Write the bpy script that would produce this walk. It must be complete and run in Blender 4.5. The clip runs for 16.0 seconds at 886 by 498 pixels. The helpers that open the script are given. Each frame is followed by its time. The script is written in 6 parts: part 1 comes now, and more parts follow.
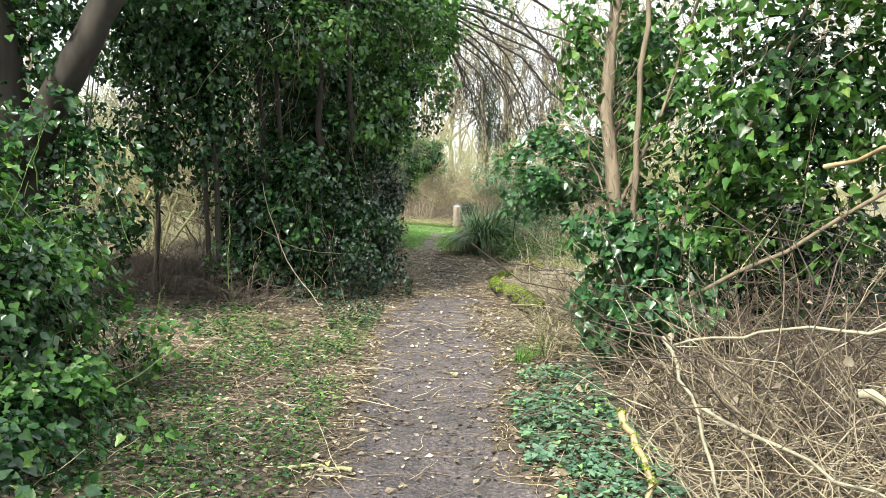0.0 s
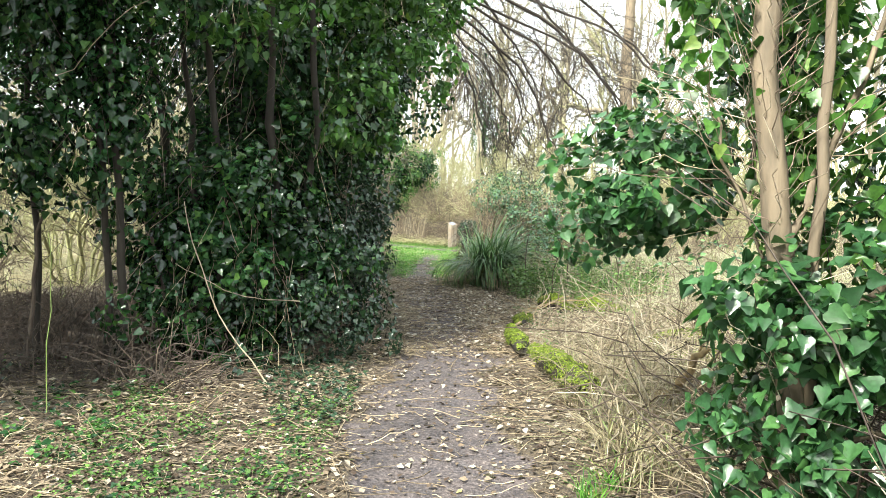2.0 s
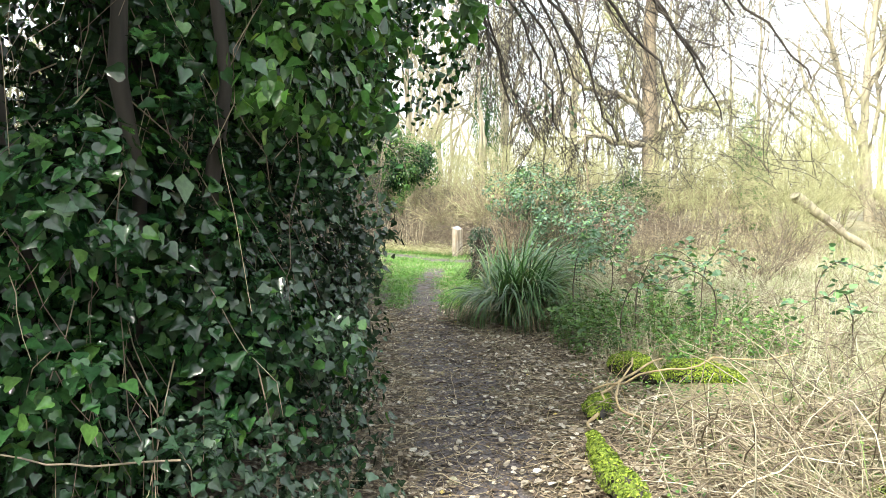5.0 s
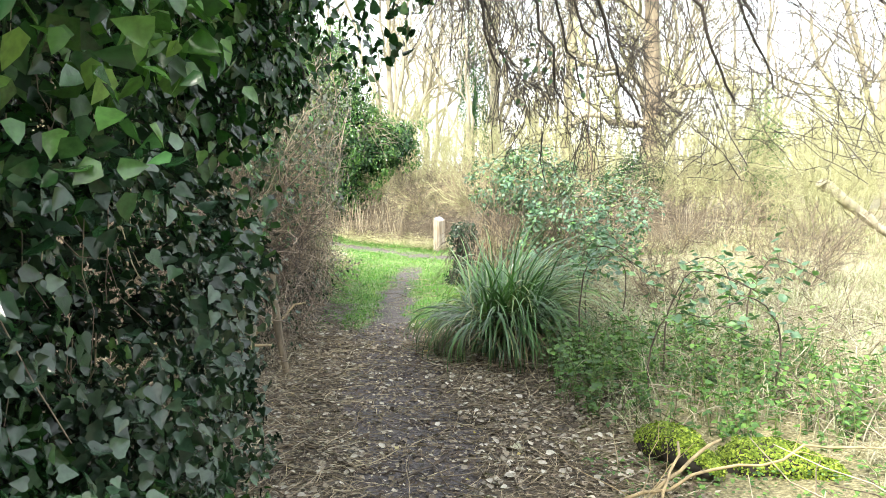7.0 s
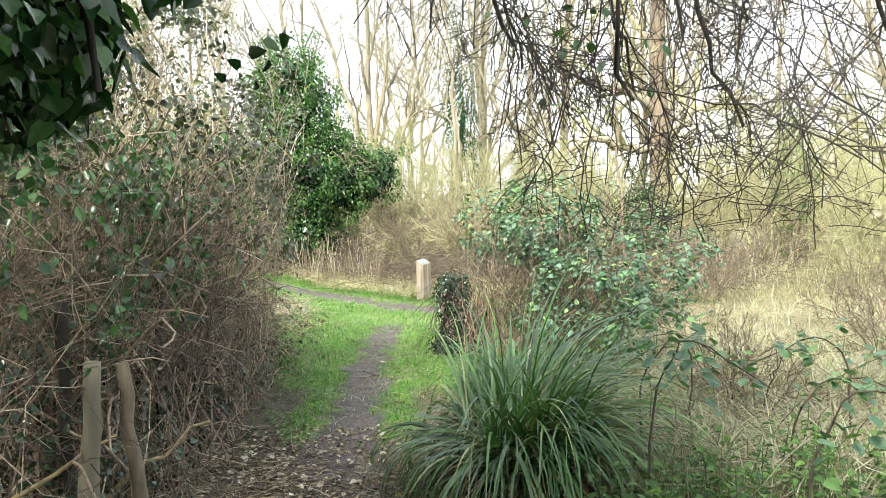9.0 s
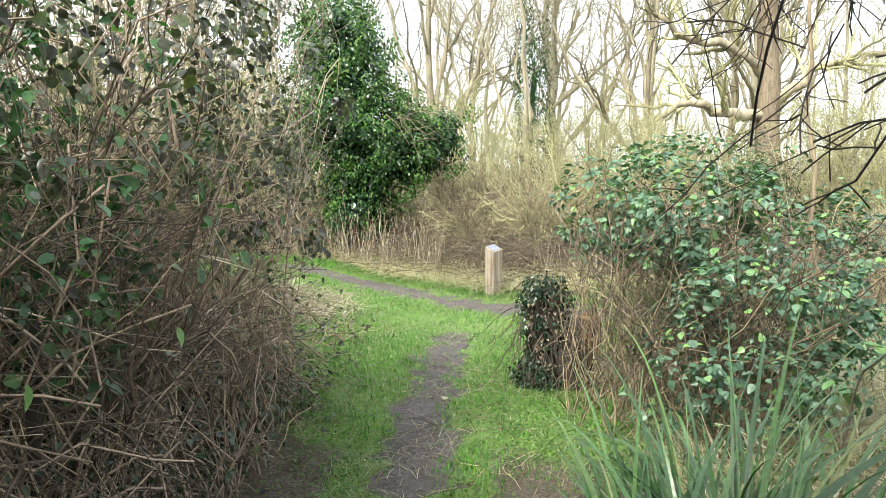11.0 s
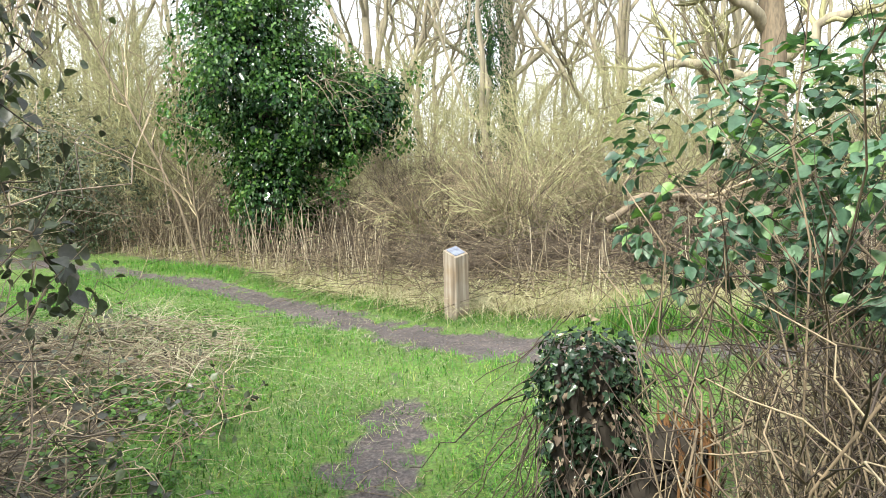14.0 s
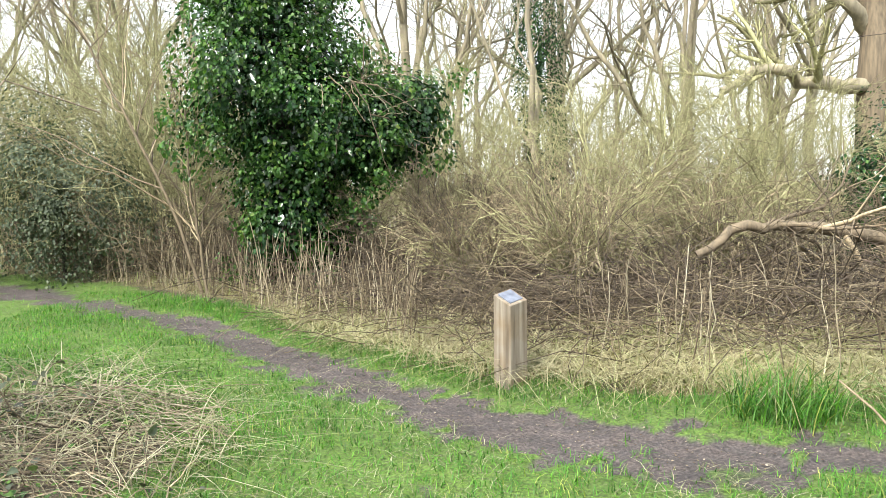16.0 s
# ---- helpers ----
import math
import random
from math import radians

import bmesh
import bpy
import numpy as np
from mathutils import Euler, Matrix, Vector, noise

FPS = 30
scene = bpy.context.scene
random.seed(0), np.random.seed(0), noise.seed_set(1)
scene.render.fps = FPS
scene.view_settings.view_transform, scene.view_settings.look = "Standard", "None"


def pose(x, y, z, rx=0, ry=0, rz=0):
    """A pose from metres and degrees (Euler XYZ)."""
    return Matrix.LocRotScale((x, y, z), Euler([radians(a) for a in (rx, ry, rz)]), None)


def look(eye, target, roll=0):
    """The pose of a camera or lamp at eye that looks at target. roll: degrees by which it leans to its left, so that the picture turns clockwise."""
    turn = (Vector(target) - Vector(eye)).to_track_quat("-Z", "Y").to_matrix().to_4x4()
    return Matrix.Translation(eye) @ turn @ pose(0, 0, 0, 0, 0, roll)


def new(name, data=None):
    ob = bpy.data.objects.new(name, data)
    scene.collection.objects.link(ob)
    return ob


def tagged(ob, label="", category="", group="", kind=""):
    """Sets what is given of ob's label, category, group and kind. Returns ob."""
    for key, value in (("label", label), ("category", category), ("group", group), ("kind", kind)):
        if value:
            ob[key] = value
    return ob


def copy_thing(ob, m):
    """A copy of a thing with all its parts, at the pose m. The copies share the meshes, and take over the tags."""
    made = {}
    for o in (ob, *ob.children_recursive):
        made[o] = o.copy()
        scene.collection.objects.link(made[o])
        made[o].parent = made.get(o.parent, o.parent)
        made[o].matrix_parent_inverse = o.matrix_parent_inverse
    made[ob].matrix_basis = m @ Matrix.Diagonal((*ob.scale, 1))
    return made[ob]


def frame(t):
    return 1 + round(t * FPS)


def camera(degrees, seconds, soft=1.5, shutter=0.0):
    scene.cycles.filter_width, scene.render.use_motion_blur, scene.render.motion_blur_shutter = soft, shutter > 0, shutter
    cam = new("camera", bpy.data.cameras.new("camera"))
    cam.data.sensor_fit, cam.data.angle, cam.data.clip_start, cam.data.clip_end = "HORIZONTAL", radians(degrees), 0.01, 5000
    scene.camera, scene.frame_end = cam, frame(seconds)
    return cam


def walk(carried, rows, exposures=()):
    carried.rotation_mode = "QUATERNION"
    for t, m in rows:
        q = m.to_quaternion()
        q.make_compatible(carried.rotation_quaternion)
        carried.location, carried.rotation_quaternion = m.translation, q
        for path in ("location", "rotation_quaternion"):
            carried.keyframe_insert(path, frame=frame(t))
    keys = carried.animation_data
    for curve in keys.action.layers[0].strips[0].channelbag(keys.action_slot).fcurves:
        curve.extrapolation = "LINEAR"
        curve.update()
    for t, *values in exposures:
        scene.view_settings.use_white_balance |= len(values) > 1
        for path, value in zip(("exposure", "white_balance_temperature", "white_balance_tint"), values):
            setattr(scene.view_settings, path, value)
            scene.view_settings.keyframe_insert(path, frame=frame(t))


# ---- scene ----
cam = camera(60.0, 16.0, 0.85)
PATH = [
    (0, (-0.021, 0.128, 1.359), (-0.015, 2.12, 1.18), 0.9),
    (0.5, (-0.019, 0.749, 1.383), (-0.023, 2.742, 1.215), 0.9),
    (1, (0.026, 1.365, 1.363), (0.025, 3.358, 1.202), 0.8),
    (1.5, (-0.041, 1.988, 1.364), (-0.034, 3.982, 1.212), 0.8),
    (2, (-0.105, 2.552, 1.38), (-0.074, 4.546, 1.237), 0.8),
    (2.5, (-0.141, 3.122, 1.386), (-0.085, 5.117, 1.253), 0.8),
    (3, (-0.213, 3.66, 1.387), (-0.151, 5.655, 1.256), 0.7),
    (3.5, (-0.246, 4.215, 1.377), (-0.185, 6.21, 1.246), 0.5),
    (4, (-0.279, 4.797, 1.355), (-0.231, 6.793, 1.226), 0.3),
    (4.2, (-0.296, 5.013, 1.383), (-0.249, 7.008, 1.251), 0.1),
    (6.3, (-0.053, 6.943, 1.527), (-0.009, 8.932, 1.32), -0.2),
    (6.5, (-0.025, 7.176, 1.523), (0.02, 9.165, 1.313), -0.1),
    (7, (0.001, 7.673, 1.559), (0.07, 9.661, 1.353), -0.1),
    (7.5, (0.051, 8.253, 1.574), (0.187, 10.24, 1.389), -0.3),
    (8, (0.063, 8.822, 1.6), (0.225, 10.809, 1.44), -0.3),
    (8.5, (0.123, 9.417, 1.602), (0.27, 11.407, 1.462), -0.5),
    (9, (0.123, 10.005, 1.638), (0.226, 11.998, 1.505), -0.6),
    (9.5, (0.099, 10.532, 1.666), (0.127, 12.527, 1.535), -0.5),
    (10, (0.064, 11.12, 1.672), (0.047, 13.115, 1.537), -0.4),
    (10.2, (0.006, 11.356, 1.707), (-0.016, 13.351, 1.559), 0.0),
    (12.3, (0.036, 13.611, 1.44), (-0.046, 15.593, 1.187), -1.0),
    (12.5, (0.039, 13.81, 1.441), (-0.012, 15.793, 1.183), -1.1),
    (13, (-0.023, 14.32, 1.456), (-0.008, 16.303, 1.198), -1.0),
    (13.5, (-0.023, 14.81, 1.457), (0.035, 16.794, 1.211), -1.0),
    (14, (0.025, 15.327, 1.452), (0.11, 17.312, 1.223), -1.2),
    (14.5, (0.033, 15.797, 1.415), (0.114, 17.784, 1.204), -1.0),
    (15, (0.058, 16.221, 1.433), (0.124, 18.211, 1.239), -0.9),
    (15.5, (0.025, 16.644, 1.432), (0.043, 18.636, 1.248), -0.8),
    (16, (0.014, 17.061, 1.405), (0.001, 19.054, 1.235), -0.7),
]
walk(cam, [(t, look(eye, target, roll)) for t, eye, target, roll in PATH],
     [(0.0, 1.2, 6500, 6), (1.5, 1.4, 6500, 6), (3.4, 1.66, 6500, 6), (4.1, 1.5, 6500, 6), (7.0, 1.85, 6500, 7), (9.5, 1.3, 6500, 7), (12.5, 1.1, 6500, 7), (16.0, 0.88, 6500, 9)])

# ---- light ----
world = bpy.data.worlds.new("sky")
scene.world = world
world.use_nodes = True
wn = world.node_tree.nodes
wl = world.node_tree.links
sky = wn.new("ShaderNodeTexSky")
sky.sky_type = "NISHITA"
sky.sun_disc = False
sky.sun_elevation = radians(42)
sky.sun_rotation = radians(215)
sky.dust_density = 4.0
cloud = wn.new("ShaderNodeMix")
cloud.data_type = "RGBA"
cloud.inputs["Factor"].default_value = 0.72
cloud.inputs["B"].default_value = (7.9, 8.15, 8.4, 1)
wl.new(sky.outputs["Color"], cloud.inputs["A"])
wl.new(cloud.outputs["Result"], wn["Background"].inputs["Color"])
wn["Background"].inputs["Strength"].default_value = 0.15
sun = new("sun", bpy.data.lights.new("sun", "SUN"))
sun.data.energy = 5.0
sun.data.angle = radians(12)
sun.data.color = (1.0, 0.95, 0.86)
sun.matrix_world = look((-4.2, -6, 8.5), (0, 0, 0))

# ---- materials ----
rng = np.random.default_rng(7)


def shader(name):
    mat = bpy.data.materials.new(name)
    mat.use_nodes = True
    nt = mat.node_tree
    return mat, nt, nt.nodes["Principled BSDF"], nt.nodes["Material Output"]


def ramp(nt, source, stops):
    node = nt.nodes.new("ShaderNodeValToRGB")
    els = node.color_ramp.elements
    while len(els) < len(stops):
        els.new(0.5)
    for el, (p, c) in zip(els, stops):
        el.position = p
        el.color = (*c, 1)
    nt.links.new(source, node.inputs["Fac"])
    return node.outputs["Color"]


def noise_tex(nt, scale, detail=4.0, stretch=None):
    coord = nt.nodes.new("ShaderNodeTexCoord")
    node = nt.nodes.new("ShaderNodeTexNoise")
    node.inputs["Scale"].default_value = scale
    node.inputs["Detail"].default_value = detail
    if stretch:
        mp = nt.nodes.new("ShaderNodeMapping")
        mp.inputs["Scale"].default_value = stretch
        nt.links.new(coord.outputs["Object"], mp.inputs["Vector"])
        nt.links.new(mp.outputs["Vector"], node.inputs["Vector"])
    else:
        nt.links.new(coord.outputs["Object"], node.inputs["Vector"])
    return node.outputs["Fac"]


def mixed(nt, fac, a, b, blend="MIX"):
    node = nt.nodes.new("ShaderNodeMix")
    node.data_type, node.blend_type = "RGBA", blend
    for key, value in (("Factor", fac), ("A", a), ("B", b)):
        if isinstance(value, (int, float)):
            node.inputs[key].default_value = value
        elif isinstance(value, tuple):
            node.inputs[key].default_value = (*value, 1)
        else:
            nt.links.new(value, node.inputs[key])
    return node.outputs["Result"]


def bumped(nt, bsdf, height, strength, distance=0.01):
    node = nt.nodes.new("ShaderNodeBump")
    node.inputs["Strength"].default_value = strength
    node.inputs["Distance"].default_value = distance
    nt.links.new(height, node.inputs["Height"])
    nt.links.new(node.outputs["Normal"], bsdf.inputs["Normal"])


def island(nt, single=False):
    if single:
        return nt.nodes.new("ShaderNodeObjectInfo").outputs["Random"]
    return nt.nodes.new("ShaderNodeNewGeometry").outputs["Random Per Island"]


def ribs(nt):
    """Midrib and slanting side veins of one leaf, whose own x runs across and y to its tip."""
    def calc(op, a, b):
        node = nt.nodes.new("ShaderNodeMath")
        node.operation = op
        for k, v in enumerate((a, b)):
            if isinstance(v, (int, float)):
                node.inputs[k].default_value = v
            elif v is not None:
                nt.links.new(v, node.inputs[k])
        return node.outputs[0]

    sep = nt.nodes.new("ShaderNodeSeparateXYZ")
    nt.links.new(nt.nodes.new("ShaderNodeTexCoord").outputs["Object"], sep.inputs[0])
    side = calc("ABSOLUTE", sep.outputs["X"], None)
    mid = calc("LESS_THAN", side, 0.018)
    wave = calc("SINE", calc("MULTIPLY", calc("SUBTRACT", sep.outputs["Y"], calc("MULTIPLY", side, 0.9)), 42.0), None)
    return calc("MULTIPLY", calc("MAXIMUM", mid, calc("GREATER_THAN", wave, 0.93)), 0.28)


def leaf_material(name, stops, rough=0.4, through_light=0.3, patch=0.5, single=False, gloss=0.5):
    """Leaves: each one its own shade, blotched, with light shining through."""
    mat, nt, bsdf, out = shader(name)
    base = ramp(nt, island(nt, single), stops)
    blotch = ramp(nt, noise_tex(nt, 1.3, 3), [(0.3, (1 - patch,) * 3), (0.7, (1.0, 1.0, 1.0))])
    base = mixed(nt, 1.0, base, blotch, "MULTIPLY")
    vein = ramp(nt, noise_tex(nt, 60, 2), [(0.35, (0.75, 0.75, 0.75)), (0.65, (1.1, 1.1, 1.1))])
    base = mixed(nt, 1.0, base, vein, "MULTIPLY")
    if single:
        base = mixed(nt, ribs(nt), base, mixed(nt, 1.0, base, (1.9, 1.75, 1.6), "MULTIPLY"))
    nt.links.new(base, bsdf.inputs["Base Color"])
    bsdf.inputs["Roughness"].default_value = rough
    bsdf.inputs["Specular IOR Level"].default_value = gloss
    bumped(nt, bsdf, noise_tex(nt, 90, 2), 0.25, 0.003)
    glow = nt.nodes.new("ShaderNodeBsdfTranslucent")
    nt.links.new(mixed(nt, 1.0, base, (1.0, 1.25, 0.55), "MULTIPLY"), glow.inputs["Color"])
    both = nt.nodes.new("ShaderNodeMixShader")
    both.inputs["Fac"].default_value = through_light
    nt.links.new(bsdf.outputs["BSDF"], both.inputs[1])
    nt.links.new(glow.outputs["BSDF"], both.inputs[2])
    nt.links.new(both.outputs["Shader"], out.inputs["Surface"])
    return mat


def stem_material(name, stops, rough=0.8, grain=40, stretch=(1, 1, 0.15), depth=0.5):
    """Bark, canes and straw: shade by piece, streaked along its length."""
    mat, nt, bsdf, out = shader(name)
    base = ramp(nt, island(nt), stops)
    streak = ramp(nt, noise_tex(nt, grain, 5, stretch), [(0.3, (0.5, 0.5, 0.5)), (0.7, (1.15, 1.12, 1.08))])
    base = mixed(nt, 1.0, base, streak, "MULTIPLY")
    nt.links.new(base, bsdf.inputs["Base Color"])
    bsdf.inputs["Roughness"].default_value = rough
    bumped(nt, bsdf, noise_tex(nt, grain, 5, stretch), depth, 0.01)
    return mat


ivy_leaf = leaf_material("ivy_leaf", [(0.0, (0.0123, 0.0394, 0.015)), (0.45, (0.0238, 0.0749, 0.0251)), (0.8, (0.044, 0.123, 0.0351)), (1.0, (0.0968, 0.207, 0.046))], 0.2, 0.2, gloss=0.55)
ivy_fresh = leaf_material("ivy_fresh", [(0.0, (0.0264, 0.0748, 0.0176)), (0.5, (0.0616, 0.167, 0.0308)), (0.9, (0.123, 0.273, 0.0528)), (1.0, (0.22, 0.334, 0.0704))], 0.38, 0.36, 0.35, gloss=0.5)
ivy_single = leaf_material("ivy_single", [(0.0, (0.022, 0.065, 0.022)), (0.6, (0.045, 0.12, 0.035)), (1.0, (0.1, 0.22, 0.055))], 0.28, 0.26, 0.3, True, gloss=0.6)
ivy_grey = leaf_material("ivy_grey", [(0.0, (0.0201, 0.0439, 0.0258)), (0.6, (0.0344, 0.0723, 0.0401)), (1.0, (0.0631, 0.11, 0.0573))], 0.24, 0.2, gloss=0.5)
ivy_foot = leaf_material("ivy_foot", [(0.0, (0.0224, 0.07, 0.0272)), (0.6, (0.0449, 0.13, 0.0466)), (1.0, (0.0897, 0.22, 0.0622))], 0.3, 0.28, 0.3, gloss=0.55)
# Both bramble greens are paler and bluer, with the sky's sheen painted in.
bramble_leaf = leaf_material("bramble_leaf", [(0.0, (0.0428, 0.091, 0.0567)), (0.5, (0.0857, 0.175, 0.108)), (0.85, (0.157, 0.266, 0.164)), (1.0, (0.243, 0.448, 0.113))], 0.4, 0.25, 0.3, gloss=0.45)
bramble_single = leaf_material("bramble_single", [(0.0, (0.0573, 0.125, 0.0738)), (0.6, (0.108, 0.2, 0.119)), (1.0, (0.166, 0.325, 0.102))], 0.4, 0.25, 0.25, True, gloss=0.45)
bramble_dark = leaf_material("bramble_dark", [(0.0, (0.06, 0.06, 0.056)), (0.5, (0.096, 0.112, 0.084)), (0.85, (0.128, 0.168, 0.096)), (1.0, (0.2, 0.24, 0.08))], 0.4, 0.25)
nettle_leaf = leaf_material("nettle_leaf", [(0.0, (0.035, 0.09, 0.022)), (0.6, (0.09, 0.2, 0.04)), (1.0, (0.17, 0.32, 0.06))], 0.6, 0.3, 0.45)
dead_leaf = leaf_material("dead_leaf", [(0.0, (0.055, 0.033, 0.02)), (0.38, (0.125, 0.09, 0.058)), (0.68, (0.26, 0.205, 0.14)), (0.93, (0.42, 0.365, 0.28)), (0.985, (0.55, 0.49, 0.4)), (1.0, (0.45, 0.36, 0.06))], 0.7, 0.1, 0.3)
grass_blade = leaf_material("grass_blade", [(0.0, (0.04, 0.14, 0.018)), (0.5, (0.09, 0.285, 0.032)), (0.86, (0.165, 0.41, 0.045)), (1.0, (0.42, 0.42, 0.13))], 0.55, 0.35, 0.5)
sedge_blade = leaf_material("sedge_blade", [(0.0, (0.0273, 0.0758, 0.0238)), (0.5, (0.0651, 0.163, 0.0447)), (0.85, (0.13, 0.257, 0.0714)), (1.0, (0.288, 0.28, 0.107))], 0.3, 0.25, 0.3, gloss=0.7)
sedge_old = leaf_material("sedge_old", [(0.0, (0.12, 0.08, 0.045)), (0.6, (0.25, 0.18, 0.1)), (1.0, (0.42, 0.35, 0.22))], 0.6, 0.2, 0.35)
straw_brown = leaf_material("straw_brown", [(0.0, (0.1, 0.078, 0.045)), (0.5, (0.24, 0.2, 0.12)), (0.85, (0.44, 0.39, 0.25)), (1.0, (0.17, 0.26, 0.07))], 0.6, 0.2, 0.4)
straw_gold = leaf_material("straw_gold", [(0.0, (0.24, 0.2, 0.1)), (0.5, (0.46, 0.42, 0.25)), (0.85, (0.66, 0.62, 0.42)), (1.0, (0.3, 0.4, 0.12))], 0.6, 0.25, 0.35)
bleached_leaf = leaf_material("bleached_leaf", [(0.0, (0.2, 0.165, 0.12)), (0.5, (0.36, 0.32, 0.26)), (1.0, (0.58, 0.54, 0.46))], 0.6, 0.12, 0.25)
evergreen_leaf = leaf_material("evergreen_leaf", [(0.0, (0.05, 0.075, 0.045)), (0.5, (0.09, 0.125, 0.075)), (1.0, (0.15, 0.19, 0.11))], 0.6, 0.25, 0.35)
straw_blade = leaf_material("straw_blade", [(0.0, (0.195, 0.172, 0.107)), (0.5, (0.381, 0.363, 0.242)), (0.82, (0.558, 0.539, 0.409)), (1.0, (0.26, 0.353, 0.112))], 0.6, 0.25, 0.35)
moss_tuft = leaf_material("moss_tuft", [(0.0, (0.0805, 0.127, 0.0138)), (0.6, (0.196, 0.276, 0.0253)), (1.0, (0.356, 0.437, 0.0575))], 0.9, 0.2, 0.4)
bark_dark = stem_material("bark_dark", [(0.0, (0.0174, 0.0149, 0.0118)), (1.0, (0.0403, 0.0335, 0.0254))], 0.9, 18)
bark_log = stem_material("bark_log", [(0.0, (0.05, 0.038, 0.029)), (1.0, (0.11, 0.085, 0.064))], 0.9, 18)
bark_pale = stem_material("bark_pale", [(0.0, (0.2, 0.18, 0.13)), (1.0, (0.36, 0.33, 0.24))], 0.85, 12)
bark_brown = stem_material("bark_brown", [(0.0, (0.13, 0.105, 0.073)), (1.0, (0.22, 0.18, 0.125))], 0.85, 25, (1, 1, 0.15), 0.9)
bark_grey = stem_material("bark_grey", [(0.0, (0.18, 0.168, 0.12)), (1.0, (0.33, 0.31, 0.225))], 0.85, 12)
twig_black = stem_material("twig_black", [(0.0, (0.022, 0.018, 0.015)), (1.0, (0.06, 0.047, 0.036))])
twig_dark = stem_material("twig_dark", [(0.0, (0.045, 0.035, 0.028)), (1.0, (0.11, 0.085, 0.065))])
twig_bank = stem_material("twig_bank", [(0.0, (0.06, 0.048, 0.034)), (0.6, (0.155, 0.125, 0.085)), (1.0, (0.32, 0.27, 0.18))])
twig_olive = stem_material("twig_olive", [(0.0, (0.195, 0.189, 0.0986)), (0.6, (0.359, 0.357, 0.192)), (1.0, (0.513, 0.53, 0.29))])
twig_brown = stem_material("twig_brown", [(0.0, (0.122, 0.0976, 0.0671)), (0.6, (0.281, 0.226, 0.152)), (1.0, (0.512, 0.439, 0.293))])
cane_red = stem_material("cane_red", [(0.0, (0.084, 0.0624, 0.048)), (0.4, (0.216, 0.16, 0.12)), (0.75, (0.396, 0.318, 0.24)), (1.0, (0.66, 0.588, 0.456))], 0.65)
cane_tan = stem_material("cane_tan", [(0.0, (0.0792, 0.0581, 0.0396)), (0.4, (0.194, 0.157, 0.104)), (0.8, (0.361, 0.317, 0.224)), (1.0, (0.528, 0.493, 0.378))], 0.65)
wood_pale = stem_material("wood_pale", [(0.0, (0.24, 0.176, 0.096)), (1.0, (0.384, 0.304, 0.16))], 0.7, 20)
wood_rot = stem_material("wood_rot", [(0.0, (0.105, 0.056, 0.026)), (0.7, (0.255, 0.133, 0.0546)), (1.0, (0.42, 0.231, 0.091))], 0.95, 30, (1, 1, 0.3), 1.0)
stem_green = stem_material("stem_green", [(0.0, (0.06, 0.12, 0.03)), (1.0, (0.15, 0.22, 0.05))], 0.6)


def post_material():
    mat, nt, bsdf, out = shader("weathered_post")
    grain = ramp(nt, noise_tex(nt, 34, 6, (1, 1, 0.05)), [(0.3, (0.12, 0.1, 0.078)), (0.55, (0.225, 0.195, 0.155)), (0.75, (0.31, 0.28, 0.235))])
    stain = ramp(nt, noise_tex(nt, 5, 4), [(0.42, (1.0, 1.0, 1.0)), (0.7, (0.85, 0.72, 0.54))])
    nt.links.new(mixed(nt, 1.0, grain, stain, "MULTIPLY"), bsdf.inputs["Base Color"])
    bsdf.inputs["Roughness"].default_value = 0.85
    bumped(nt, bsdf, noise_tex(nt, 34, 6, (1, 1, 0.05)), 0.6, 0.006)
    return mat


def plaque_material():
    mat, nt, bsdf, out = shader("plaque_metal")
    nt.links.new(ramp(nt, noise_tex(nt, 25, 4), [(0.3, (0.12, 0.14, 0.19)), (0.7, (0.24, 0.27, 0.34))]), bsdf.inputs["Base Color"])
    bsdf.inputs["Roughness"].default_value = 0.4
    bsdf.inputs["Metallic"].default_value = 0.4
    return mat


